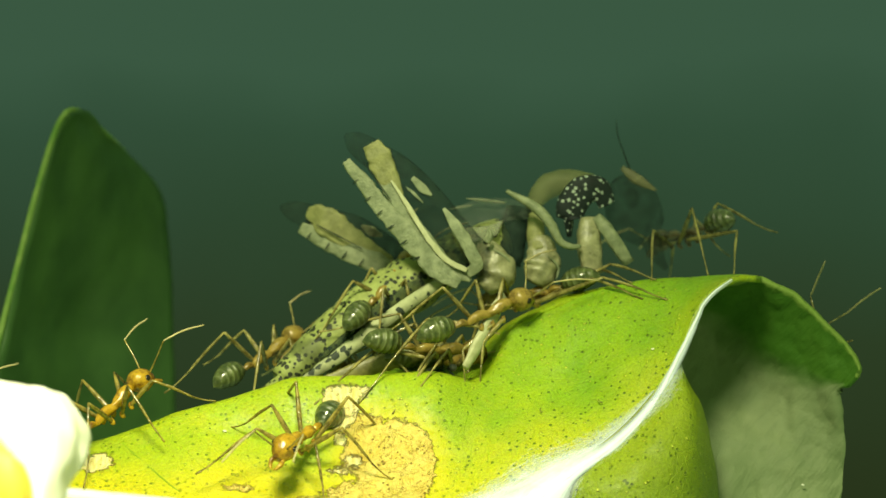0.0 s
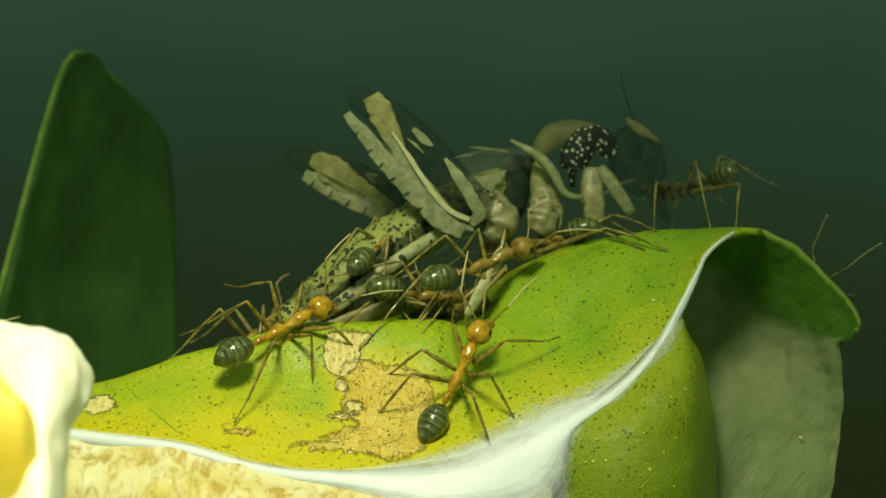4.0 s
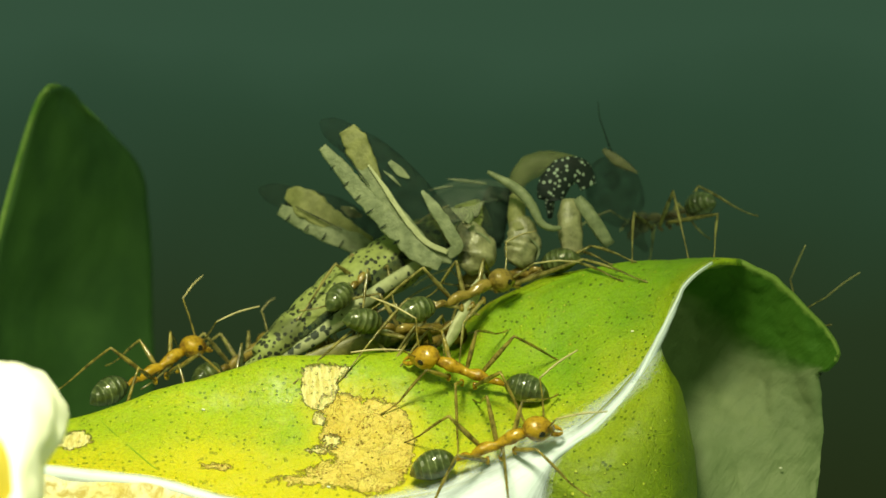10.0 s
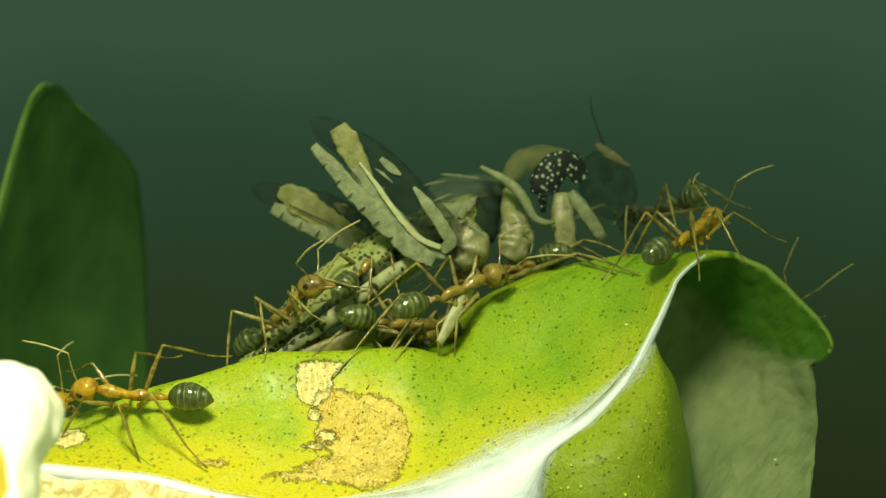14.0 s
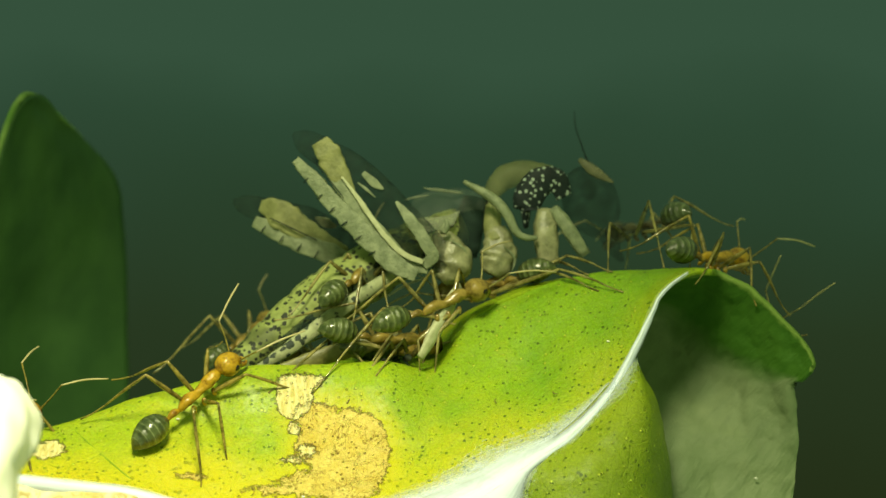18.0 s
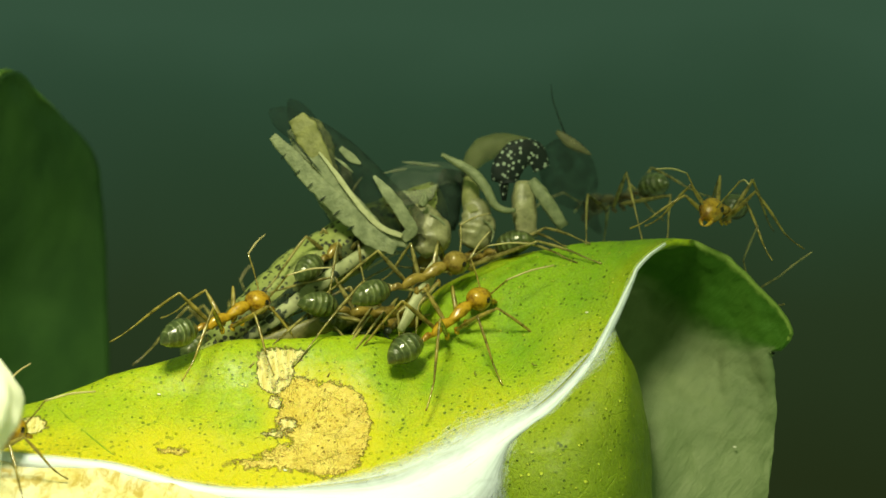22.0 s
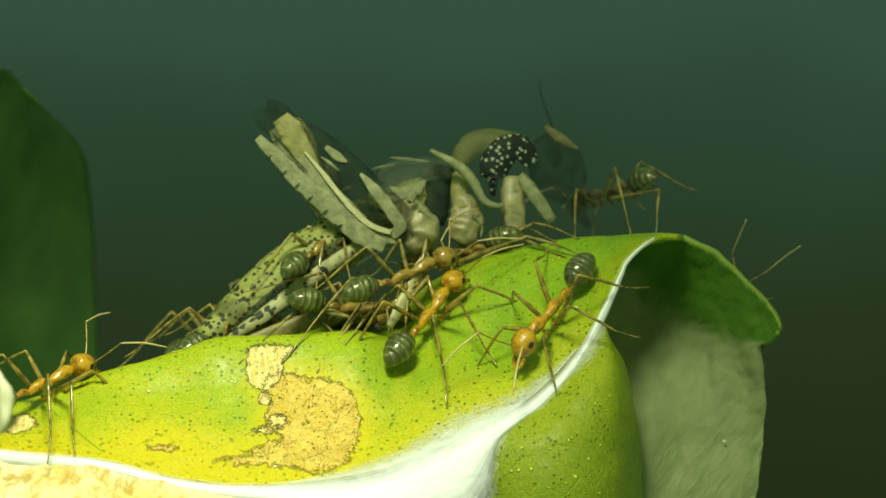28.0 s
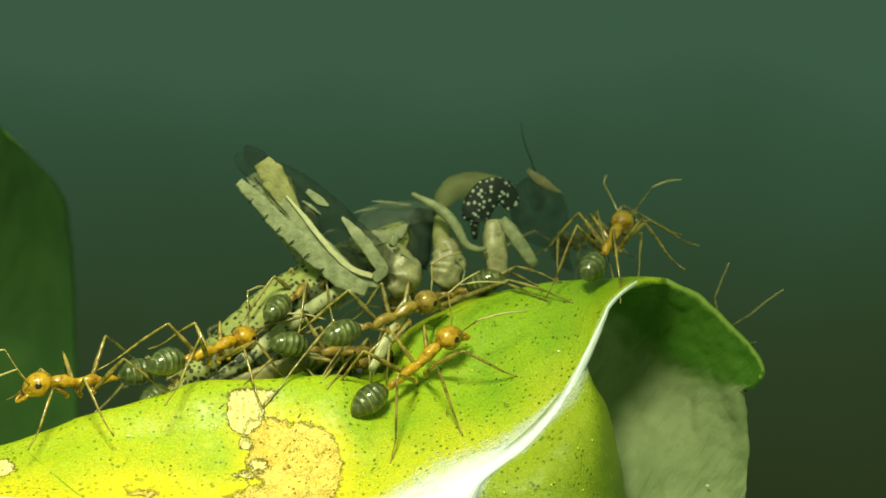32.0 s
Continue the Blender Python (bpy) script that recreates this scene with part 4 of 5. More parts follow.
def hind_leg(hip, bands, shade, knee, spines, axis_points, width):
    """A jumping leg that turns about its hip: dark thigh, pale bands, dark knee and small spines."""
    leg = part("hind_leg", tube("thigh", rel(axis_points, hip), width, THIGH_BLACK, 16, 0.5), hopper, "black and cream hind leg", at_mm(hip))
    for line, r, mat in bands:
        part("band", tube("band", rel(line, hip), r, mat, 20, 0.28, n=10 * len(line), lumps=0.22, box=0.45), leg, "cream band")
    for line, r in shade:
        part("groove", tube("groove", rel(line, hip), r, HOPPER_BLACK, 6), leg, "black groove")
    a, b = Vector(axis_points[-2]), Vector(knee)
    tip = [tuple(b.lerp(a, f)) for f in (1.0, 0.6, 0.25, 0.0, -0.2)]
    part("knee", tube("knee", rel(tip, hip), [width[-2] * f for f in (0.5, 0.85, 0.8, 0.6, 0.15)], KNEE, 14, 0.45), leg, "smoky black knee")
    for a, b in spines:
        part("spine", tube("spine", rel([a, tuple((a[k] + b[k]) / 2 for k in range(3)), b], hip), [0.02, 0.07, 0.05], HOPPER_BLACK, 6), leg)
    return leg


near_leg = hind_leg(
    (2.93, 4.80, 1.43),
    [
        ([(-5.72, 3.50, 7.88), (-4.58, 3.50, 6.48), (-3.57, 3.50, 5.10), (-2.43, 3.50, 3.84), (-1.28, 3.50, 2.58), (-0.26, 3.50, 1.46), (0.91, 3.50, 0.73)], [0.27, 0.45, 0.53, 0.59, 0.62, 0.56, 0.35], HOPPER_PALE),
        ([(-4.27, 3.60, 8.89), (-3.78, 3.60, 8.00), (-3.23, 3.60, 6.90), (-2.54, 3.60, 5.79)], [0.5, 0.72, 0.62, 0.24], HOPPER_YELLOW),
        ([(-3.56, 3.55, 6.84), (-2.37, 3.55, 4.98), (-1.50, 3.60, 3.73), (-0.48, 3.65, 2.47), (0.54, 3.75, 1.42), (1.61, 3.90, 1.10)], [0.35, 0.53, 0.51, 0.48, 0.40, 0.32], HOPPER_PALE),
        ([(-3.09, 3.30, 6.73), (-2.21, 3.25, 5.42), (-1.47, 3.25, 4.18), (-0.72, 3.25, 3.08), (0.17, 3.35, 2.10), (1.35, 3.50, 1.49)], [0.06, 0.13, 0.15, 0.15, 0.16, 0.14], HOPPER_CREAM),
        ([(-0.02, 3.60, 5.13), (0.67, 3.50, 4.09), (1.29, 3.50, 3.12), (1.72, 3.50, 2.30), (1.90, 3.60, 1.76), (1.34, 3.70, 1.31)], [0.10, 0.33, 0.38, 0.37, 0.37, 0.27], HOPPER_PALE),
        ([(-1.86, 3.70, 6.91), (-1.24, 3.70, 6.27), (-0.72, 3.70, 5.89)], [0.14, 0.24, 0.06], HOPPER_PALE),
        ([(-2.21, 3.70, 6.36), (-1.73, 3.70, 5.96), (-1.22, 3.70, 5.43)], [0.03, 0.09, 0.03], HOPPER_PALE),
    ],
    [([(-4.82, 3.10, 8.00), (-4.01, 3.10, 6.83), (-3.03, 3.15, 5.48)], [0.05, 0.08, 0.03])],
    (-5.37, 4.40, 9.15),
    [((-5.00, 3.35, 6.79), (-5.32, 3.50, 6.51)), ((-4.25, 3.25, 5.79), (-4.60, 3.40, 5.49)), ((-3.56, 3.15, 5.00), (-3.91, 3.30, 4.70)), ((-2.88, 3.15, 4.15), (-3.29, 3.30, 3.88)), ((-2.13, 3.15, 3.26), (-2.54, 3.30, 2.99)), ((-1.39, 3.25, 2.31), (-1.80, 3.40, 2.07))],
    [(2.79, 4.60, 1.30), (0.53, 4.50, 3.52), (-1.52, 4.40, 5.93), (-3.12, 4.40, 7.59), (-4.28, 4.40, 8.65)],
    [0.9, 1.2, 1.2, 1.0, 0.5],
)
far_leg = hind_leg(
    (-1.45, 9.00, 1.07),
    [
        ([(-8.66, 8.60, 4.43), (-6.65, 8.30, 3.33), (-4.59, 8.30, 2.37), (-2.71, 8.50, 1.58)], [0.4, 0.58, 0.6, 0.45], HOPPER_PALE),
        ([(-8.22, 8.70, 5.37), (-7.16, 8.30, 4.83), (-5.69, 8.30, 3.74), (-3.23, 8.50, 2.16)], [0.35, 0.85, 0.7, 0.35], HOPPER_YELLOW),
        ([(-4.96, 8.90, 4.44), (-4.33, 8.70, 4.09), (-3.72, 8.90, 3.82)], [0.1, 0.3, 0.1], HOPPER_TAN),
    ],
    [([(-7.65, 7.90, 4.54), (-6.28, 7.80, 3.79), (-4.92, 7.90, 3.04)], [0.05, 0.07, 0.04])],
    (-9.38, 9.00, 5.55),
    [((-7.97, 8.05, 4.07), (-8.29, 8.20, 3.67)), ((-6.86, 7.85, 3.45), (-7.18, 8.00, 3.04)), ((-5.84, 7.85, 2.90), (-6.16, 8.00, 2.46)), ((-4.82, 7.85, 2.42), (-5.13, 8.00, 1.98))],
    [(-1.69, 9.00, 1.24), (-3.59, 9.00, 2.62), (-5.31, 9.00, 3.90), (-6.69, 9.00, 4.59), (-8.24, 9.00, 5.21)],
    [0.9, 1.2, 1.15, 0.9, 0.5],
)

# ---- weaver ants ----
SIZE = 1.1
LEGS = {  # hip, knee, ankle, foot
    "front": ((1.6, 0.3, 1.15), (2.5, 1.5, 2.2), (3.6, 2.6, 0.7), (4.4, 3.2, 0.05)),
    "middle": ((0.9, 0.35, 1.05), (0.9, 1.9, 2.5), (0.5, 3.4, 0.8), (0.2, 4.4, 0.05)),
    "hind": ((0.2, 0.35, 1.05), (-1.2, 1.5, 2.9), (-2.9, 2.8, 0.9), (-4.0, 3.4, 0.05)),
}


def s3(p, side=1.0):
    return (p[0] * SIZE, p[1] * SIZE * side, p[2] * SIZE)


def build_ant(label, spread, lift, feel, seed, horn=None, limb=None, at=None, grip=None, full=1.0):
    """An ant facing +x, feet at z = 0. spread and lift bend the legs, feel the antennae; grip puts some legs' knees and feet on places of the leaf; full swells the gaster."""
    rng = random.Random(seed)
    horn, limb, grip = horn or AMBER, limb or AMBER_LEG, grip or {}
    home = (at or Matrix.Identity(4)).inverted()
    ant = thing("weaver_ant", label, "ant", "weaver ants")
    spine = ((2.4, 1.74, 0.14), (2.15, 1.8, 0.25), (1.85, 1.81, 0.32), (1.5, 1.74, 0.32), (1.2, 1.62, 0.27), (0.96, 1.52, 0.225), (0.75, 1.48, 0.225), (0.45, 1.49, 0.27), (0.08, 1.48, 0.30), (-0.25, 1.32, 0.23), (-0.45, 1.18, 0.11))
    part("thorax", tube("thorax", [s3((x, 0, z)) for x, z, r in spine], [SIZE * r for x, z, r in spine], horn, 14, n=60, lumps=0.25), ant, "slender waisted thorax")
    part("petiole", tube("petiole", [s3(p) for p in ((-0.4, 0, 1.18), (-0.8, 0, 1.36), (-1.25, 0, 1.2))], [SIZE * r for r in (0.08, 0.19, 0.08)], horn, 12), ant)
    part("gaster", tube("gaster", [s3(p) for p in ((-1.25, 0, 1.2), (-1.5, 0, 1.26), (-1.95, 0, 1.34), (-2.4, 0, 1.33), (-2.88, 0, 1.25), (-3.27, 0, 1.13), (-3.54, 0, 1.03))], [SIZE * full * r for r in (0.13, 0.44, 0.68, 0.73, 0.60, 0.36, 0.05)], GASTER if full == 1 else GASTER_OLIVE, 20, n=32), ant, "glossy green banded gaster")
    head = part("head", tube("head", [s3(p) for p in ((2.26, 0, 1.78), (2.38, 0, 1.84), (2.72, 0, 1.88), (3.12, 0, 1.78), (3.42, 0, 1.65), (3.64, 0, 1.54))], [SIZE * r for r in (0.12, 0.43, 0.63, 0.60, 0.42, 0.22)], horn, 18, n=20), ant, "broad rounded head")
    for side in (1, -1):
        part("eye", egg("eye", s3((2.98, 0.53, 1.97), side), (0.22, 0.14, 0.21), EYE, None, 8, 12), head, "black eye")
        part("mandible", tube("mandible", [s3(p, side) for p in ((3.45, 0.22, 1.55), (3.75, 0.27, 1.4), (4.0, 0.15, 1.26), (4.1, 0.02, 1.2))], [SIZE * r for r in (0.12, 0.12, 0.08, 0.02)], horn, 8), head)
        f = feel * (1 if side > 0 else rng.uniform(0.4, 1.2))
        elbow = (4.1 - 0.3 * f, 1.0 + 0.5 * f, 2.7 + 1.2 * f)
        tip = (6.9 - 0.9 * f, 1.5 + 0.8 * f, 2.3 + 1.7 * f)
        mid = tuple((elbow[k] + tip[k]) / 2 + (0.12 if k == 2 else 0) for k in range(3))
        root = s3((3.3, 0.24, 1.95), side)
        feeler = part("antenna", tube("scape", rel([root, s3(tuple((3.4 + elbow[0], 0.24 + elbow[1], 1.95 + elbow[2])[k] / 2 for k in range(3)), side), s3(elbow, side)], root), [0.06, 0.045, 0.045], limb, 7), head, "thin elbowed antenna", at_mm(root))
        part("funiculus", tube("funiculus", rel([s3(elbow, side), s3(mid, side), s3(tip, side)], root), [0.045, 0.055, 0.042], ANTENNA, 7), feeler)
        for kind, (hip, knee, ankle, foot) in LEGS.items():
            w, h, fore = rng.uniform(0.85, 1.15) * spread, rng.uniform(0.85, 1.2) * lift, rng.uniform(-0.5, 0.5)
            knee = (knee[0] + fore * 0.3, hip[1] + (knee[1] - hip[1]) * w, hip[2] + (knee[2] - hip[2]) * h)
            ankle = (ankle[0] + fore * 0.8, ankle[1] * w, ankle[2])
            foot = (foot[0] + fore, foot[1] * w, foot[2])
            o, a, b, c = s3(hip, side), s3(knee, side), s3(ankle, side), s3(foot, side)
            if (kind, side) in grip:
                a, c = (home @ (Vector(p) * MM) / MM for p in grip[kind, side])
                b = tuple(a.lerp(c, 0.6) + Vector((0, 0, 0.12)))
            half = tuple((o[k] + a[k]) / 2 for k in range(3))
            leg = part("leg", tube("femur", rel([o, half, a], o), [0.11, 0.145, 0.075], limb, 8), ant, "", at_mm(o))
            half = tuple((a[k] + b[k]) / 2 + (0.06 if k == 2 else 0) for k in range(3))
            part("tibia", tube("tibia", rel([a, half, b], o), [0.065, 0.09, 0.055], limb, 8), leg)
            half = tuple((b[k] + c[k]) / 2 - (0.06 if k == 2 else 0) for k in range(3))
            part("tarsus", tube("tarsus", rel([b, half, c], o), [0.055, 0.042, 0.055], limb, 6), leg)
            part("coxa", egg("coxa", (0.02, 0.0, -0.03), (0.15, 0.14, 0.24), horn, Euler((0.5 * side, 0.15, 0)).to_matrix(), 7, 9, 0.3), leg)
    return ant


wanderer = build_ant("amber weaver ant with green gaster walking about the leaf", 1.0, 1.0, 0.6, 3)
climber = build_ant("amber weaver ant climbing over the leaf's fold", 0.95, 1.1, 0.8, 5)
visitor = build_ant("amber weaver ant coming in along the leaf's far edge", 0.9, 1.0, 1.0, 8)
late_ant = build_ant("amber weaver ant roaming the leaf beside the pale stub", 1.0, 0.9, 0.7, 11)
carrier = build_ant("weaver ant in dimmed amber tugging at the grasshopper's abdomen", 0.8, 1.0, 0.4, 14, DIM_HORN, OLIVE_LEG, full=0.9)
tugger = build_ant("weaver ant dimmed to olive-brown with glossy dark green gaster, tugging at the grasshopper", 0.5, 0.7, 0.3, 15, DIM_HORN, OLIVE_LEG, full=0.9)
WANDERER = [  # seconds, place in millimetres, turn in degrees
    (0, -7.61, -3.91, -8.50, -17.1, 19.1, -113.7),
    (0.5, -6.65, -3.78, -8.41, -6.0, 28.8, -98.7),
    (1, -3.24, -4.69, -9.55, 32.4, 31.6, -37.5),
    (1.5, -1.54, -6.23, -11.00, 35.5, 16.0, -28.0),
    (2, -0.09, -4.68, -9.64, 41.8, -21.6, 4.3),
    (2.5, 0.67, -3.63, -8.61, 47.6, -38.6, 5.8),
    (3, 0.67, -3.74, -8.69, 48.0, -41.1, 6.1),
    (3.5, -0.12, -3.67, -8.70, 36.7, -49.4, 36.8),
    (5.5, 4.01, -1.65, -6.38, 8.6, -46.4, 58.7),
    (6, 3.99, -1.55, -6.30, 6.5, -46.1, 62.2),
    (6.5, 3.16, -2.08, -6.95, -11.3, -41.0, 87.5),
    (7, 3.13, -1.94, -6.85, -12.2, -43.1, 89.0),
    (7.5, 3.69, -0.67, -5.48, -19.8, -24.0, 100.9),
    (8, 4.54, -1.12, -5.63, -20.9, -22.5, 103.7),
    (8.5, 5.42, -1.65, -5.71, -24.1, -12.6, 106.1),
    (9, 5.99, -1.94, -5.82, -20.6, -16.2, 100.7),
    (9.5, 5.98, -2.23, -6.28, -31.1, -22.0, 123.9),
    (10, 3.02, -1.61, -6.60, -42.2, -13.2, 167.2),
    (10.5, -2.08, -2.12, -6.91, -48.3, -9.3, 175.6),
    (11, -5.33, -3.11, -7.69, -48.0, -2.6, 175.7),
    (11.5, -9.48, -2.56, -7.28, -49.1, -9.7, 175.5),
    (12, -10.01, -2.69, -7.45, -46.6, -11.3, 175.6),
    (12.5, -10.04, -2.56, -7.30, -48.8, -13.4, 175.4),
    (13, -10.60, -2.58, -7.34, -48.3, -15.0, 175.4),
    (13.5, -12.67, -2.62, -7.40, -46.6, -5.0, 175.7),
    (15.5, -18.43, -3.14, -7.98, -24.5, -1.6, 135.5),
    (16, -16.07, -2.79, -7.68, -31.3, -24.3, 130.9),
    (16.5, -17.78, -0.87, -6.64, -16.1, -38.5, 126.6),
    (17, -16.62, -1.16, -6.50, -6.2, -30.0, 104.0),
    (17.5, -15.47, -2.81, -7.50, 13.2, -27.0, 65.7),
    (18, -11.76, -2.49, -7.19, 39.5, -32.1, 36.7),
    (18.5, -9.19, -2.16, -6.60, 38.8, -32.4, 39.8),
    (19, -9.68, -2.22, -6.80, 38.2, -39.7, 39.3),
    (19.5, -6.59, -2.35, -6.84, 51.6, -29.7, 5.4),
    (20, -4.10, -1.91, -6.33, 53.4, -30.9, 17.4),
    (20.5, -4.63, -3.43, -7.98, 53.9, -44.0, 6.9),
    (21, -1.90, -1.51, -6.22, 52.8, -41.3, 24.2),
    (21.5, 2.51, 0.12, -5.26, 28.3, -32.3, 29.0),
    (22, 3.29, -0.22, -5.20, 23.9, -21.4, 37.3),
    (22.5, 3.55, -0.12, -5.01, 26.1, -18.4, 34.2),
    (23, 3.60, -0.13, -5.12, 30.2, -23.2, 25.4),
    (24, 3.94, -0.18, -4.96, 10.4, -26.0, 56.9),
    (25, 3.53, -0.20, -5.07, 22.0, -19.9, 41.1),
    (25.5, 3.84, -0.22, -5.03, 21.8, -21.6, 40.3),
    (27.5, 3.50, -0.08, -5.06, 17.0, -28.7, 47.8),
    (28, 3.28, 0.20, -4.92, 16.5, -32.6, 46.8),
    (28.5, 2.71, -0.22, -5.42, 24.6, -24.0, 33.9),
    (29, 2.83, -0.41, -5.57, 27.3, -24.2, 29.0),
    (29.5, 3.04, -0.49, -5.55, 24.4, -24.1, 34.4),
    (30, 3.50, -0.24, -5.31, 36.2, -28.3, 10.2),
    (30.5, 3.35, -0.27, -5.36, 32.3, -28.0, 19.0),
    (31, 3.37, -0.43, -5.48, 29.8, -28.9, 23.8),
    (31.5, 3.57, -0.28, -5.32, 33.9, -30.9, 15.7),
    (32, 3.31, -0.25, -5.35, 30.6, -29.4, 22.5),
]

CLIMBER = [  # seconds, place in millimetres, turn in degrees
    (0, -18.53, -1.98, -7.56, 1.8, -26.1, 46.4),
    (0.5, -18.52, -1.80, -7.50, 6.8, -30.7, 26.7),
    (1, -18.78, -2.08, -7.61, 12.2, -29.1, 35.7),
    (1.5, -18.41, -2.10, -7.57, 13.9, -28.3, 33.0),
    (2, -18.62, -2.28, -7.67, 19.5, -28.8, 32.6),
    (2.5, -18.22, -2.16, -7.55, 16.6, -27.0, 37.2),
    (3, -15.18, -1.72, -6.61, 38.2, -12.1, 3.7),
    (3.5, -9.79, -1.65, -5.84, 49.8, -11.5, 20.8),
    (5.5, -11.10, -1.71, -5.92, 22.0, -25.3, 52.7),
    (6, -10.34, -1.28, -5.45, 17.3, -17.8, 48.3),
    (6.5, -11.26, -1.49, -5.70, 43.6, -8.6, 24.8),
    (7, -8.29, -2.09, -6.25, 54.1, -1.3, 21.4),
    (7.5, -6.44, -1.84, -5.94, 53.4, -11.4, 20.4),
    (8, -8.58, -1.88, -6.18, 57.0, 2.0, 4.9),
    (8.5, -7.42, -4.42, -9.11, 34.3, 15.2, -38.7),
    (9, -2.16, -4.56, -9.48, 43.8, -3.6, 4.0),
    (9.5, -0.21, -4.94, -9.87, 40.4, -9.2, 3.9),
    (10, 3.04, -5.97, -10.30, 41.2, -14.1, 4.0),
    (10.5, 6.11, -4.51, -8.31, 30.1, -27.8, 32.1),
    (11, 8.37, -3.12, -6.42, 42.3, -42.8, 5.7),
    (11.5, 10.20, -2.34, -4.92, 31.0, -43.6, 20.5),
    (12, 11.11, -1.65, -3.77, 24.6, -48.8, 24.9),
    (12.5, 12.63, -0.64, -1.71, 12.0, -50.7, 35.2),
    (13, 14.75, -0.96, -0.15, -8.1, -41.5, 38.1),
    (13.5, 14.81, -0.34, 0.09, -9.2, -26.0, 48.8),
    (15.5, 17.88, 3.66, 0.41, 19.8, 4.4, 45.6),
    (16.5, 17.02, 3.72, 0.81, 19.0, 0.5, 46.6),
    (18, 17.27, 3.51, 0.15, 20.0, 10.4, 48.3),
    (18.5, 19.11, 3.53, 0.56, 19.8, 9.4, 48.2),
    (18.75, 20.42, 6.18, -0.27, 18.0, 11.5, -2.0),
    (19, 21.33, 6.42, -1.10, 15.9, 13.8, -52.6),
    (19.5, 21.10, 6.67, -0.97, 20.7, 24.5, -38.4),
    (20, 22.40, 6.70, -1.40, 20.6, 26.7, -39.0),
    (20.5, 22.19, 6.58, -1.45, 18.7, 19.9, -44.3),
    (21, 21.57, 6.65, -1.11, 22.3, 22.9, -32.6),
    (21.5, 20.45, 6.14, -0.05, 20.7, 22.7, -38.1),
    (22, 19.94, 3.13, 1.01, -11.2, 8.9, -114.7),
    (22.5, 18.22, 2.94, 1.25, -15.1, -1.5, -122.3),
    (23, 16.67, 2.83, 0.86, -12.9, -3.4, -116.4),
    (24, 15.11, 3.50, 0.19, -23.9, -1.3, -151.8),
    (25, 14.37, 3.53, 0.43, -25.1, -3.1, -157.6),
    (25.5, 14.60, 3.53, 0.55, -25.0, -2.9, -157.2),
    (27.5, 11.74, -0.64, -2.17, -51.1, 34.7, -208.8),
    (28, 10.91, -1.64, -3.86, -18.8, 47.3, -145.0),
    (28.5, 13.05, -1.14, -1.60, 54.8, 37.6, -61.9),
    (29, 13.65, -1.90, -0.88, 54.6, 13.4, -36.3),
    (29.5, 12.46, 0.95, -0.43, 4.3, -25.2, 48.0),
    (30, 14.23, 1.68, 0.47, -1.3, -24.8, 53.3),
    (30.5, 14.74, 1.21, 0.50, -6.4, -15.3, 62.9),
    (31, 14.99, 0.68, 0.46, -8.7, -13.6, 66.0),
    (31.5, 15.26, 1.04, 0.58, -6.5, -16.1, 64.7),
    (32, 15.09, 3.14, 1.20, 4.0, -21.4, 62.1),
]

VISITOR = [  # seconds, place in millimetres, turn in degrees
    (0, -30.18, 0.63, -9.06, 24.3, -6.0, 23.3),
    (7, -29.95, 0.64, -10.07, 24.3, -7.0, 23.3),
    (8.5, -21.24, -1.56, -8.52, 19.4, -8.5, 42.9),
    (9, -17.43, 3.21, -7.31, 22.0, -28.0, 33.1),
    (9.5, -16.59, 2.87, -7.21, 22.0, -20.5, 24.6),
    (10, -15.99, 3.31, -6.70, 22.0, -18.5, 36.6),
    (10.5, -17.11, 4.00, -7.17, 22.0, -9.4, 49.1),
    (11, -18.62, 4.36, -8.04, 22.0, -2.1, 52.0),
    (11.5, -18.02, 3.86, -7.05, 22.0, -14.0, 42.2),
    (12, -16.83, 3.67, -6.60, 22.0, -17.2, 48.8),
    (12.5, -18.30, 4.41, -7.36, 22.0, -8.1, 60.6),
    (13, -20.35, 4.92, -9.15, 22.0, 2.4, 60.7),
    (15, -24.78, -1.67, -9.19, 18.2, -5.9, 47.2),
    (18, -22.83, -3.77, -8.93, 16.5, -4.5, 52.6),
    (18.5, -21.04, -3.92, -8.45, 20.5, -2.9, 42.8),
    (19, -19.30, -3.68, -8.35, 19.2, -5.2, 48.7),
    (19.5, -20.32, -3.66, -8.34, 22.2, -1.1, 36.1),
    (20, -14.36, -1.50, -6.31, 31.7, -10.6, 3.2),
    (20.5, -11.38, -1.04, -5.55, 23.1, -12.6, 2.4),
    (21, -10.01, 0.33, -4.97, -2.3, -9.8, 31.7),
    (21.5, -9.41, -1.20, -4.53, 20.2, -12.7, 39.7),
    (22, -9.40, -0.57, -4.69, 18.6, -9.9, 45.4),
    (22.5, -9.29, 0.17, -4.68, 18.7, -8.9, 45.1),
    (23, -8.70, 2.60, -5.95, 16.5, -7.1, 52.0),
    (24, -8.75, 4.20, -6.20, 16.4, -9.0, 51.8),
    (28, -8.60, 4.20, -5.75, 16.8, -12.5, 50.2),
    (30, -8.90, 4.00, -6.10, 19.0, -12.0, 46.0),
    (31, -8.90, 2.60, -5.70, 19.0, -9.0, 45.0),
    (32, -8.61, 0.60, -4.27, 18.6, -5.9, 46.1),
]

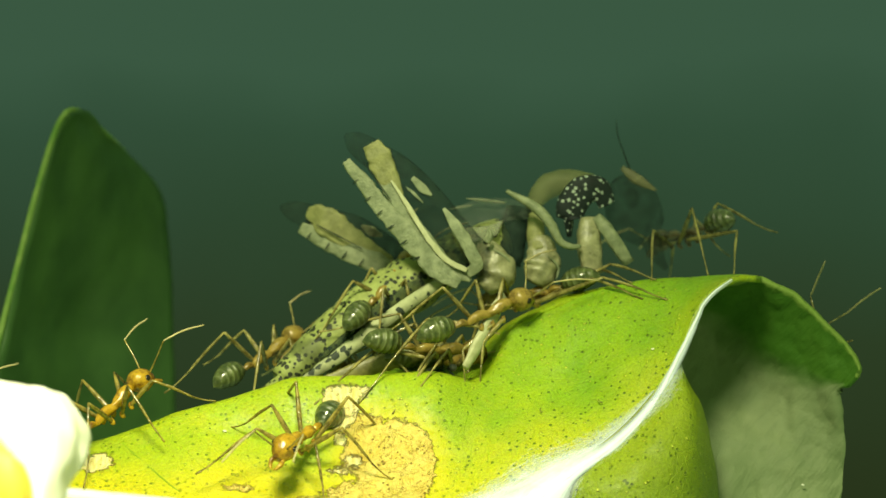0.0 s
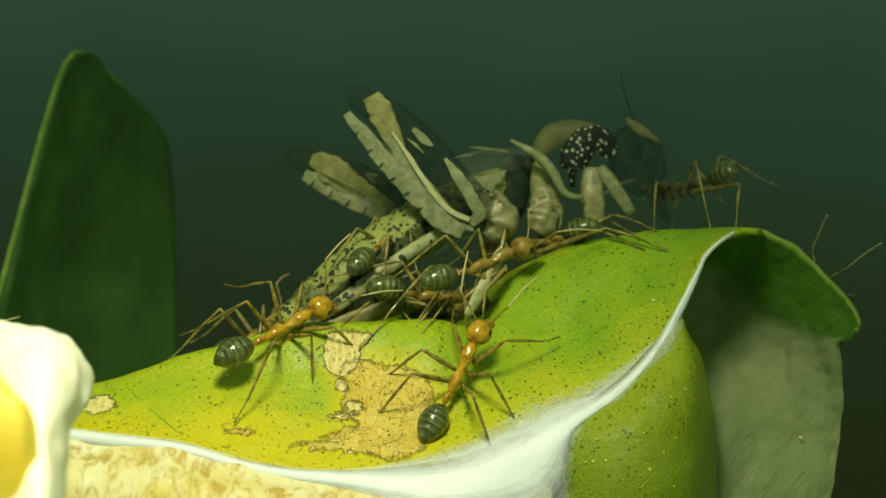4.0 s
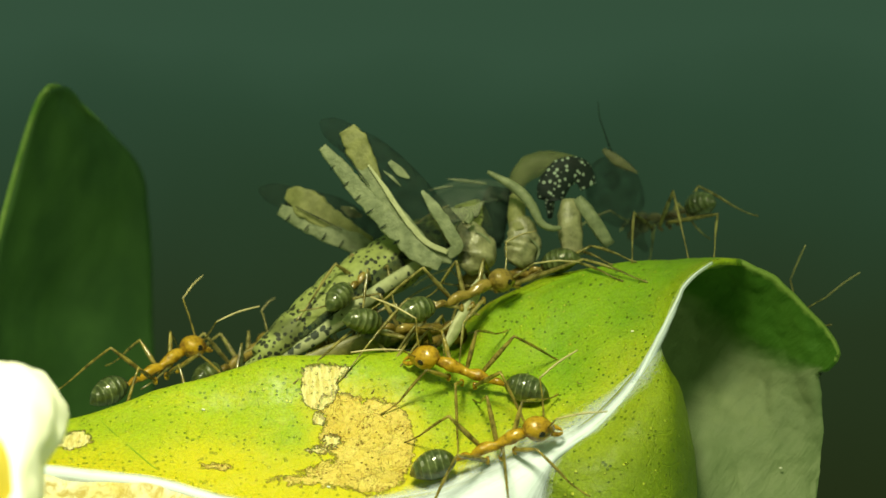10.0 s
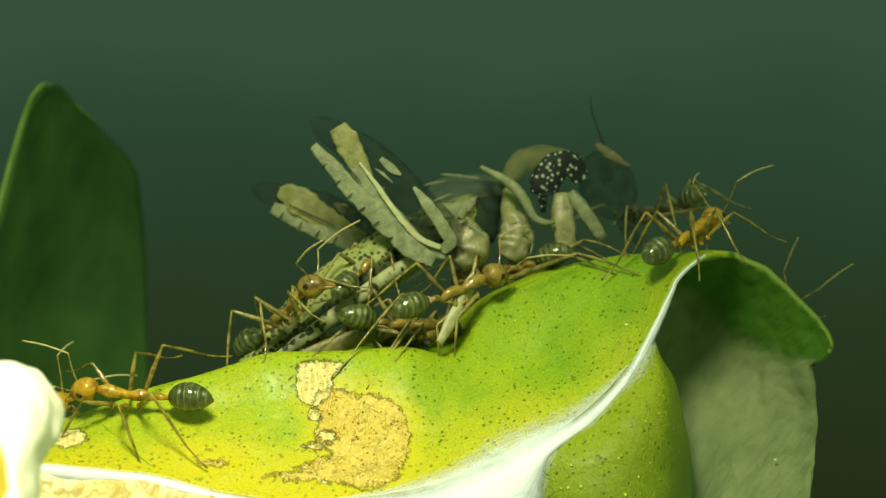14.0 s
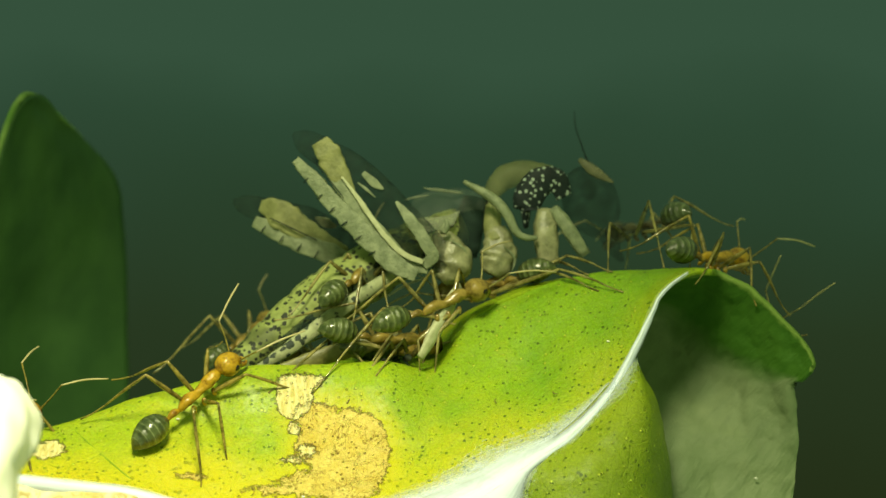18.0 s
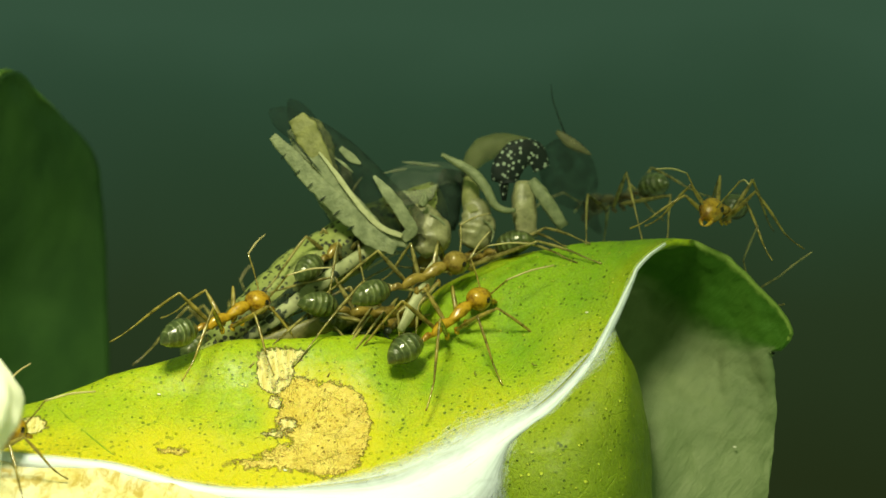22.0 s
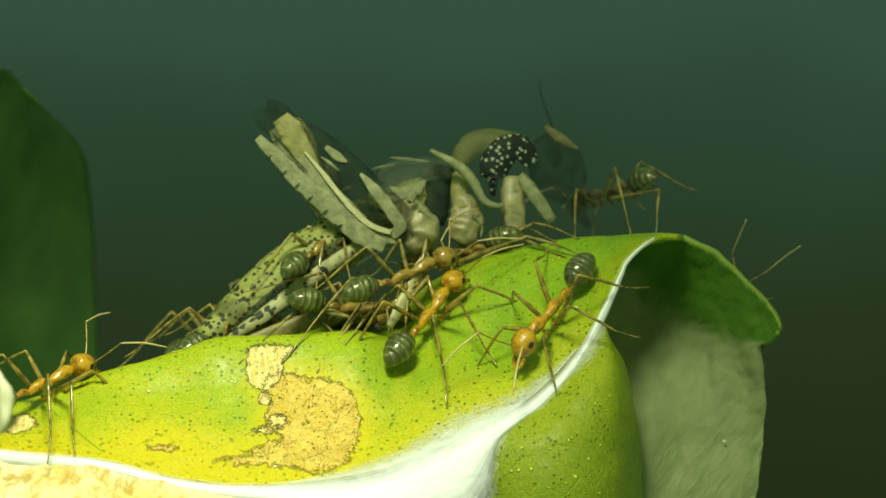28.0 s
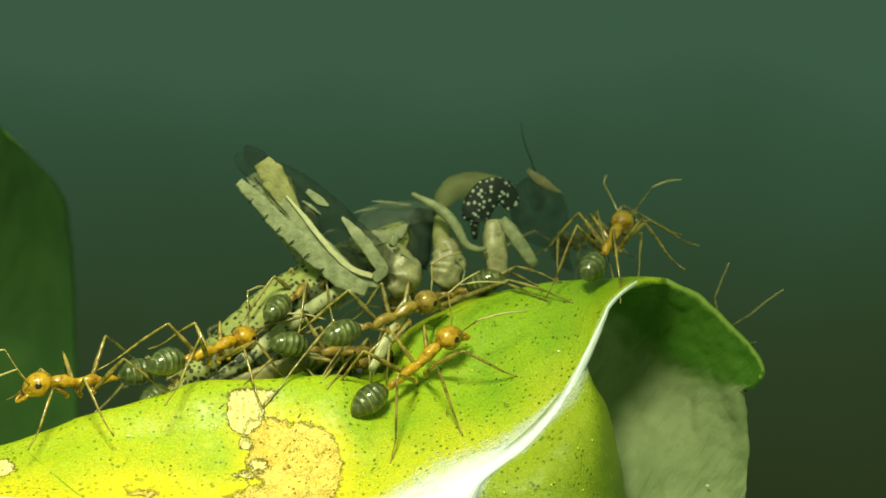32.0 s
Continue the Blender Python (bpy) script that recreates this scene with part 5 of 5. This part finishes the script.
LATE = [  # seconds, place in millimetres, turn in degrees
    (0, -30.15, -7.50, -9.05, 23.9, 0.7, 28.1),
    (19, -25.76, -6.66, -9.70, 18.6, -5.7, 45.9),
    (20, -21.74, -4.56, -8.82, 22.5, -7.7, 34.8),
    (20.5, -19.93, -6.63, -9.88, 22.7, -6.7, 42.6),
    (21.5, -21.44, -9.67, -10.59, 16.8, -8.0, 50.8),
    (24, -21.04, -10.69, -11.69, 16.7, -7.6, 51.2),
    (25, -20.22, -8.14, -10.66, 24.4, -11.9, 42.9),
    (25.5, -20.26, -8.14, -10.61, 24.4, -12.0, 43.1),
    (27.5, -21.65, -3.54, -8.31, 19.7, -6.2, 34.5),
    (28, -18.39, -3.23, -8.07, 22.6, -10.3, 47.3),
    (28.5, -11.40, -2.31, -6.68, 49.5, -6.3, 29.4),
    (29, -8.48, -1.53, -5.48, 46.7, -10.2, 26.1),
    (29.5, -8.03, -1.13, -5.10, 42.4, -12.2, 18.4),
    (30, -8.27, -1.15, -5.09, 40.5, -11.5, 24.2),
    (30.5, -9.71, -1.56, -5.75, 56.2, 5.9, 4.8),
    (31, -11.77, -1.42, -5.72, 39.5, -8.3, 22.5),
    (31.25, -13.00, -1.00, -5.90, 15.0, 10.0, -45.0),
    (31.5, -14.85, -0.71, -6.00, -10.0, 18.0, -113.2),
    (32, -14.25, 0.13, -5.58, -18.0, 10.0, -157.1),
]

CARRIER = [  # seconds, place in millimetres, turn in degrees
    (0, -11.08, 5.44, -4.91, 15.0, -15.5, 52.0),
    (1, -11.76, 5.53, -5.60, 15.0, -11.8, 57.5),
    (2, -12.13, 5.75, -5.88, 15.0, -8.4, 61.3),
    (3, -12.07, 5.99, -6.34, 15.0, -11.4, 61.1),
    (6, -11.46, 7.45, -7.58, 15.0, -13.1, 53.5),
    (7, -11.94, 7.36, -6.39, 15.0, -11.0, 50.8),
    (8, -12.30, 8.35, -6.81, 15.0, -12.4, 49.7),
    (9, -10.82, 7.56, -6.39, 15.0, -14.9, 57.3),
    (11, -12.38, 7.29, -6.48, 15.0, -6.1, 50.4),
    (13, -7.51, 1.50, -3.79, 20.0, -27.1, -32.0),
    (16, -7.16, 1.30, -3.92, 20.0, -27.7, -36.2),
    (16.5, -8.60, 6.40, -3.80, 17.0, -21.0, 14.0),
    (17, -10.10, 12.40, -4.10, 15.0, -14.8, 64.1),
    (18.5, -10.10, 12.39, -5.00, 13.4, -14.7, 59.2),
    (32, -10.75, 12.41, -6.30, 14.5, -14.5, 56.2),
]

TUGGER = [  # seconds, place in millimetres, turn in degrees
    (0, -3.60, 4.84, -0.96, 15.6, -27.5, 53.2),
    (6, -3.64, 4.72, -1.21, 14.2, -23.4, 56.7),
    (9, -3.67, 4.70, -1.37, 13.9, -22.7, 57.5),
    (13, -3.22, 4.70, -1.02, 12.8, -23.6, 60.2),
    (19, -2.55, 4.61, -0.80, 14.1, -18.8, 57.1),
    (25, -2.99, 4.60, -0.91, 14.0, -18.7, 57.4),
    (32, -2.90, 4.61, -0.84, 13.7, -19.3, 58.1),
]

def stand(x, z):
    """The place on the blade's front at x and z."""
    g = BLADE_BODY.reshape(-1, 3)
    d = (g[:, 0] - x) ** 2 + (g[:, 2] - z) ** 2 + 0.02 * g[:, 1]
    return tuple(g[d.argmin()] + normals_of(BLADE_BODY).reshape(-1, 3)[d.argmin()] * 0.04)


# ants that hold the grasshopper: pose, bend of legs, and the knees and feet that stand on the leaf
HOLDING = "weaver ant dimmed to olive-brown, holding on to the captured grasshopper"
GRIPPING = "weaver ant dimmed to olive-brown, gripping the grasshopper among the others"
for label, at, spread, lift, feel, seed, grip in (
    (HOLDING, pose(-0.00178, 0.00184, -0.00431, 22.2, 13.2, 29.6), 0.9, 0.9, 0.1, 17, {
        ("hind", -1): ((-3.86, 1.2, -2.74), stand(-7.4, -5.75)), ("middle", -1): ((-0.58, 0.6, -3.1), stand(-2.7, -6.45)), ("front", -1): ((0.2, 0.8, -2.95), stand(-1.3, -5.0))}),
    (HOLDING, pose(0.00633, 0.00599, -0.00117, -23.6, 18.0, 153.8), 0.9, 0.9, 0.1, 17, {
        ("hind", 1): ((9.8, 4.6, 1.75), (12.25, 2.6, 0.75)), ("hind", -1): ((9.2, 5.8, 1.5), (10.9, 3.0, 0.6)),
        ("middle", 1): ((9.2, 2.8, 0.95), stand(12.5, -0.45)), ("middle", -1): ((8.6, 3.6, 0.9), stand(11.3, -0.35))}),
    (GRIPPING, pose(0.00157, 0.00108, -0.00262, 25.3, -10.8, 32.1), 0.75, 1.15, 0.5, 23, {
        ("hind", -1): ((-1.0, 0.6, -1.2), stand(-4.6, -5.7)), ("middle", -1): ((0.98, 0.3, -3.0), (1.06, 0.1, -4.97)), ("front", -1): ((2.15, 0.4, -2.6), (1.9, 0.3, -4.94))}),
    (GRIPPING, pose(-0.00106, 0.00450, -0.00520, 19.6, 10.5, 41.8), 0.75, 1.15, 0.5, 23, {}),
    (GRIPPING, pose(-0.00311, 0.00532, -0.00540, -21.4, 12.1, 144.7), 0.75, 1.15, 0.5, 23, {}),
):
    build_ant(label, spread, lift, feel, seed, DIM_HORN, OLIVE_LEG, at, grip, 0.92).matrix_basis = at

PEEPING = "weaver ant with shade-darkened body and pale green gaster behind the leaf's crest"
at = pose(0.01554, 0.00934, 0.00215, 0, 15.3, 122.7)
build_ant(PEEPING, 0.6, 0.9, 0.2, 29, SHADED_HORN, OLIVE_LEG, at, {
    ("middle", 1): ((14.75, 5.2, 4.95), (15.25, 2.6, 0.95)), ("hind", 1): ((17.35, 5.0, 3.55), (16.7, 2.4, 0.98)), ("front", 1): ((12.5, 6.0, 3.7), (12.0, 2.8, 0.7))}).matrix_basis = at
at = pose(0.02023, 0.00611, -0.00576, -36.8, -40.9, -60.6)
build_ant("dim weaver ant clinging to the far side of the leaf", 0.42, 0.7, 0.2, 29, DIM_HORN, OLIVE_LEG, full=0.84).matrix_basis = at

CRUMBS = [
    pose(-0.01222, -0.00274, -0.00709, -47, -14, 167),
    pose(-0.00521, -0.00668, -0.01099, -41, -14, 166),
    pose(0.01149, -0.00171, -0.00311, -50, -6, 140),
    pose(0.02014, 0.00102, -0.01107, 90, 20, 0),
]

DEBRIS_PLACES = [
    pose(0.00840, -0.00294, -0.00588, -45, -11, 148),
    pose(0.00520, -0.00238, -0.00633, -25, -34, 113),
]

VEINS = [
    [(-18.01, -2.65, -7.50), (-16.70, -4.09, -8.41), (-15.08, -5.72, -9.49), (-13.73, -6.80, -10.38)],
]

NEAR_LEG = [
    (0, 1.27), (0.5, 0.36), (1, -0.32), (2, -1.32), (3, -1.23), (3.5, -1.20), (6, 0.00), (7, -0.46), (8, -0.76), (9, -1.09), (10, -1.31), (11, -1.72), (12, -2.01), (13, -2.02), (16, -2.98), (17, -2.79), (18, -2.76), (19, -3.32), (20, -3.42), (21, -3.49), (22, -3.37), (23, -3.92), (24, -4.75), (25, -4.56), (28, -5.27), (29, -5.57), (30, -5.64), (31, -5.42), (32, -5.45),
]

FAR_LEG = [(0.0, 0.0), (13.0, -2.0), (21.0, -3.0), (21.5, 6.0), (21.8, 28.0), (22.1, 40.0), (22.5, 44.0), (23.0, 46.0), (25.0, 38.0), (28.0, 34.0), (32.0, 32.0)]

black_ant = thing("small_ant", "tiny dead black ant with pale stripes beneath the grasshopper", "ant")
part("gaster", egg("gaster", (-0.87, 1.40, -4.36), (0.42, 0.3, 0.33), BLACK_SHELL, None, 10, 14), black_ant, "black shiny gaster with pale stripes")
part("thorax", tube("thorax", [(-0.52, 1.40, -4.23), (-0.19, 1.40, -4.04), (0.13, 1.30, -4.03)], [0.1, 0.16, 0.1], HOPPER_BLACK, 8), black_ant)
part("head", egg("head", (0.39, 1.20, -4.03), (0.26, 0.22, 0.24), BLACK_SHELL, None, 8, 12), black_ant)
for a, b, c in (((-0.39, 1.20, -4.16), (-0.51, 0.90, -4.60), (-0.77, 0.70, -4.91)), ((-0.13, 1.10, -4.09), (0.00, 0.90, -4.60), (-0.13, 0.70, -4.97)), ((0.06, 1.10, -4.06), (0.45, 0.90, -4.47), (0.58, 0.70, -4.91))):
    part("leg", tube("leg", [a, b, c], [0.05, 0.05, 0.03], HOPPER_BLACK, 6), black_ant)

for line in VEINS:
    part("vein", tube("vein", line, [0.03, 0.05, 0.05, 0.03], VEIN, 6, n=24), curled_leaf)
for at in CRUMBS:
    crumb = new("crumb", egg("crumb", (0, 0, 0), (0.11, 0.06, 0.05), SILK_CRUMB, None, 8, 10, 0.5))
    crumb.matrix_basis = at
    tagged(crumb, "tiny whitish crumb lying on the leaf", "crumb", "crumbs on the leaf")
for at in DEBRIS_PLACES:
    bit = new("debris", tube("debris", [(-0.2, 0, 0), (-0.06, 0.06, 0.03), (0.1, 0.0, 0.035), (0.15, -0.1, 0.01)], [0.02, 0.04, 0.035, 0.02], DEBRIS, 7, lumps=0.4))
    bit.matrix_basis = at
    tagged(bit, "small curled brownish debris stuck to the leaf", "debris", "debris on the leaf")



def gait(ant, rows):
    """Swing the legs while the body moves, and let the antennae feel about."""
    times = [r[0] for r in rows]
    places = [r[1].translation for r in rows]
    legs = [c for c in ant.children if c.name.startswith("leg")]
    feelers = [c for h in ant.children if h.name.startswith("head") for c in h.children if c.name.startswith("antenna")]

    def pace(t):
        for (a, pa), (b, pb) in zip(zip(times, places), list(zip(times, places))[1:]):
            if a <= t <= b:
                return min(1.0, (pb - pa).length / (b - a) / 0.006)
        return 0.0

    for i, leg in enumerate(legs):
        base, keys = leg.matrix_basis.copy(), []
        phase = 0.0 if i in (0, 2, 4) else math.pi
        for k in range(0, 161):
            t = k * 0.2
            swing = 20 * pace(t) * math.sin(2 * math.pi * 1.7 * t + phase)
            rise = 6 * pace(t) * max(0.0, math.cos(2 * math.pi * 1.7 * t + phase))
            keys.append((t, base @ pose(0, 0, 0, rise if base.translation.y > 0 else -rise, 0, swing)))
        walk(leg, keys)
    for i, feeler in enumerate(feelers):
        base = feeler.matrix_basis.copy()
        walk(feeler, [(k * 0.4, base @ pose(0, 0, 0, 0, 9 * math.sin(1.9 * k + i), 8 * math.sin(1.3 * k + 2 * i))) for k in range(81)])


def motions():
    for ant, rows in ((wanderer, WANDERER), (climber, CLIMBER), (visitor, VISITOR), (late_ant, LATE), (carrier, CARRIER), (tugger, TUGGER)):
        keys = [(t, pose(x * MM, y * MM, z * MM, rx, ry, rz)) for t, x, y, z, rx, ry, rz in rows]
        walk(ant, keys)
        gait(ant, keys)
    base = near_leg.matrix_basis.copy()
    walk(near_leg, [(t, base @ pose(0, 0, 0, 0, turn, 0)) for t, turn in NEAR_LEG])
    base = far_leg.matrix_basis.copy()
    walk(far_leg, [(t, base @ pose(0, 0, 0, 0, turn, 0)) for t, turn in FAR_LEG])


motions()
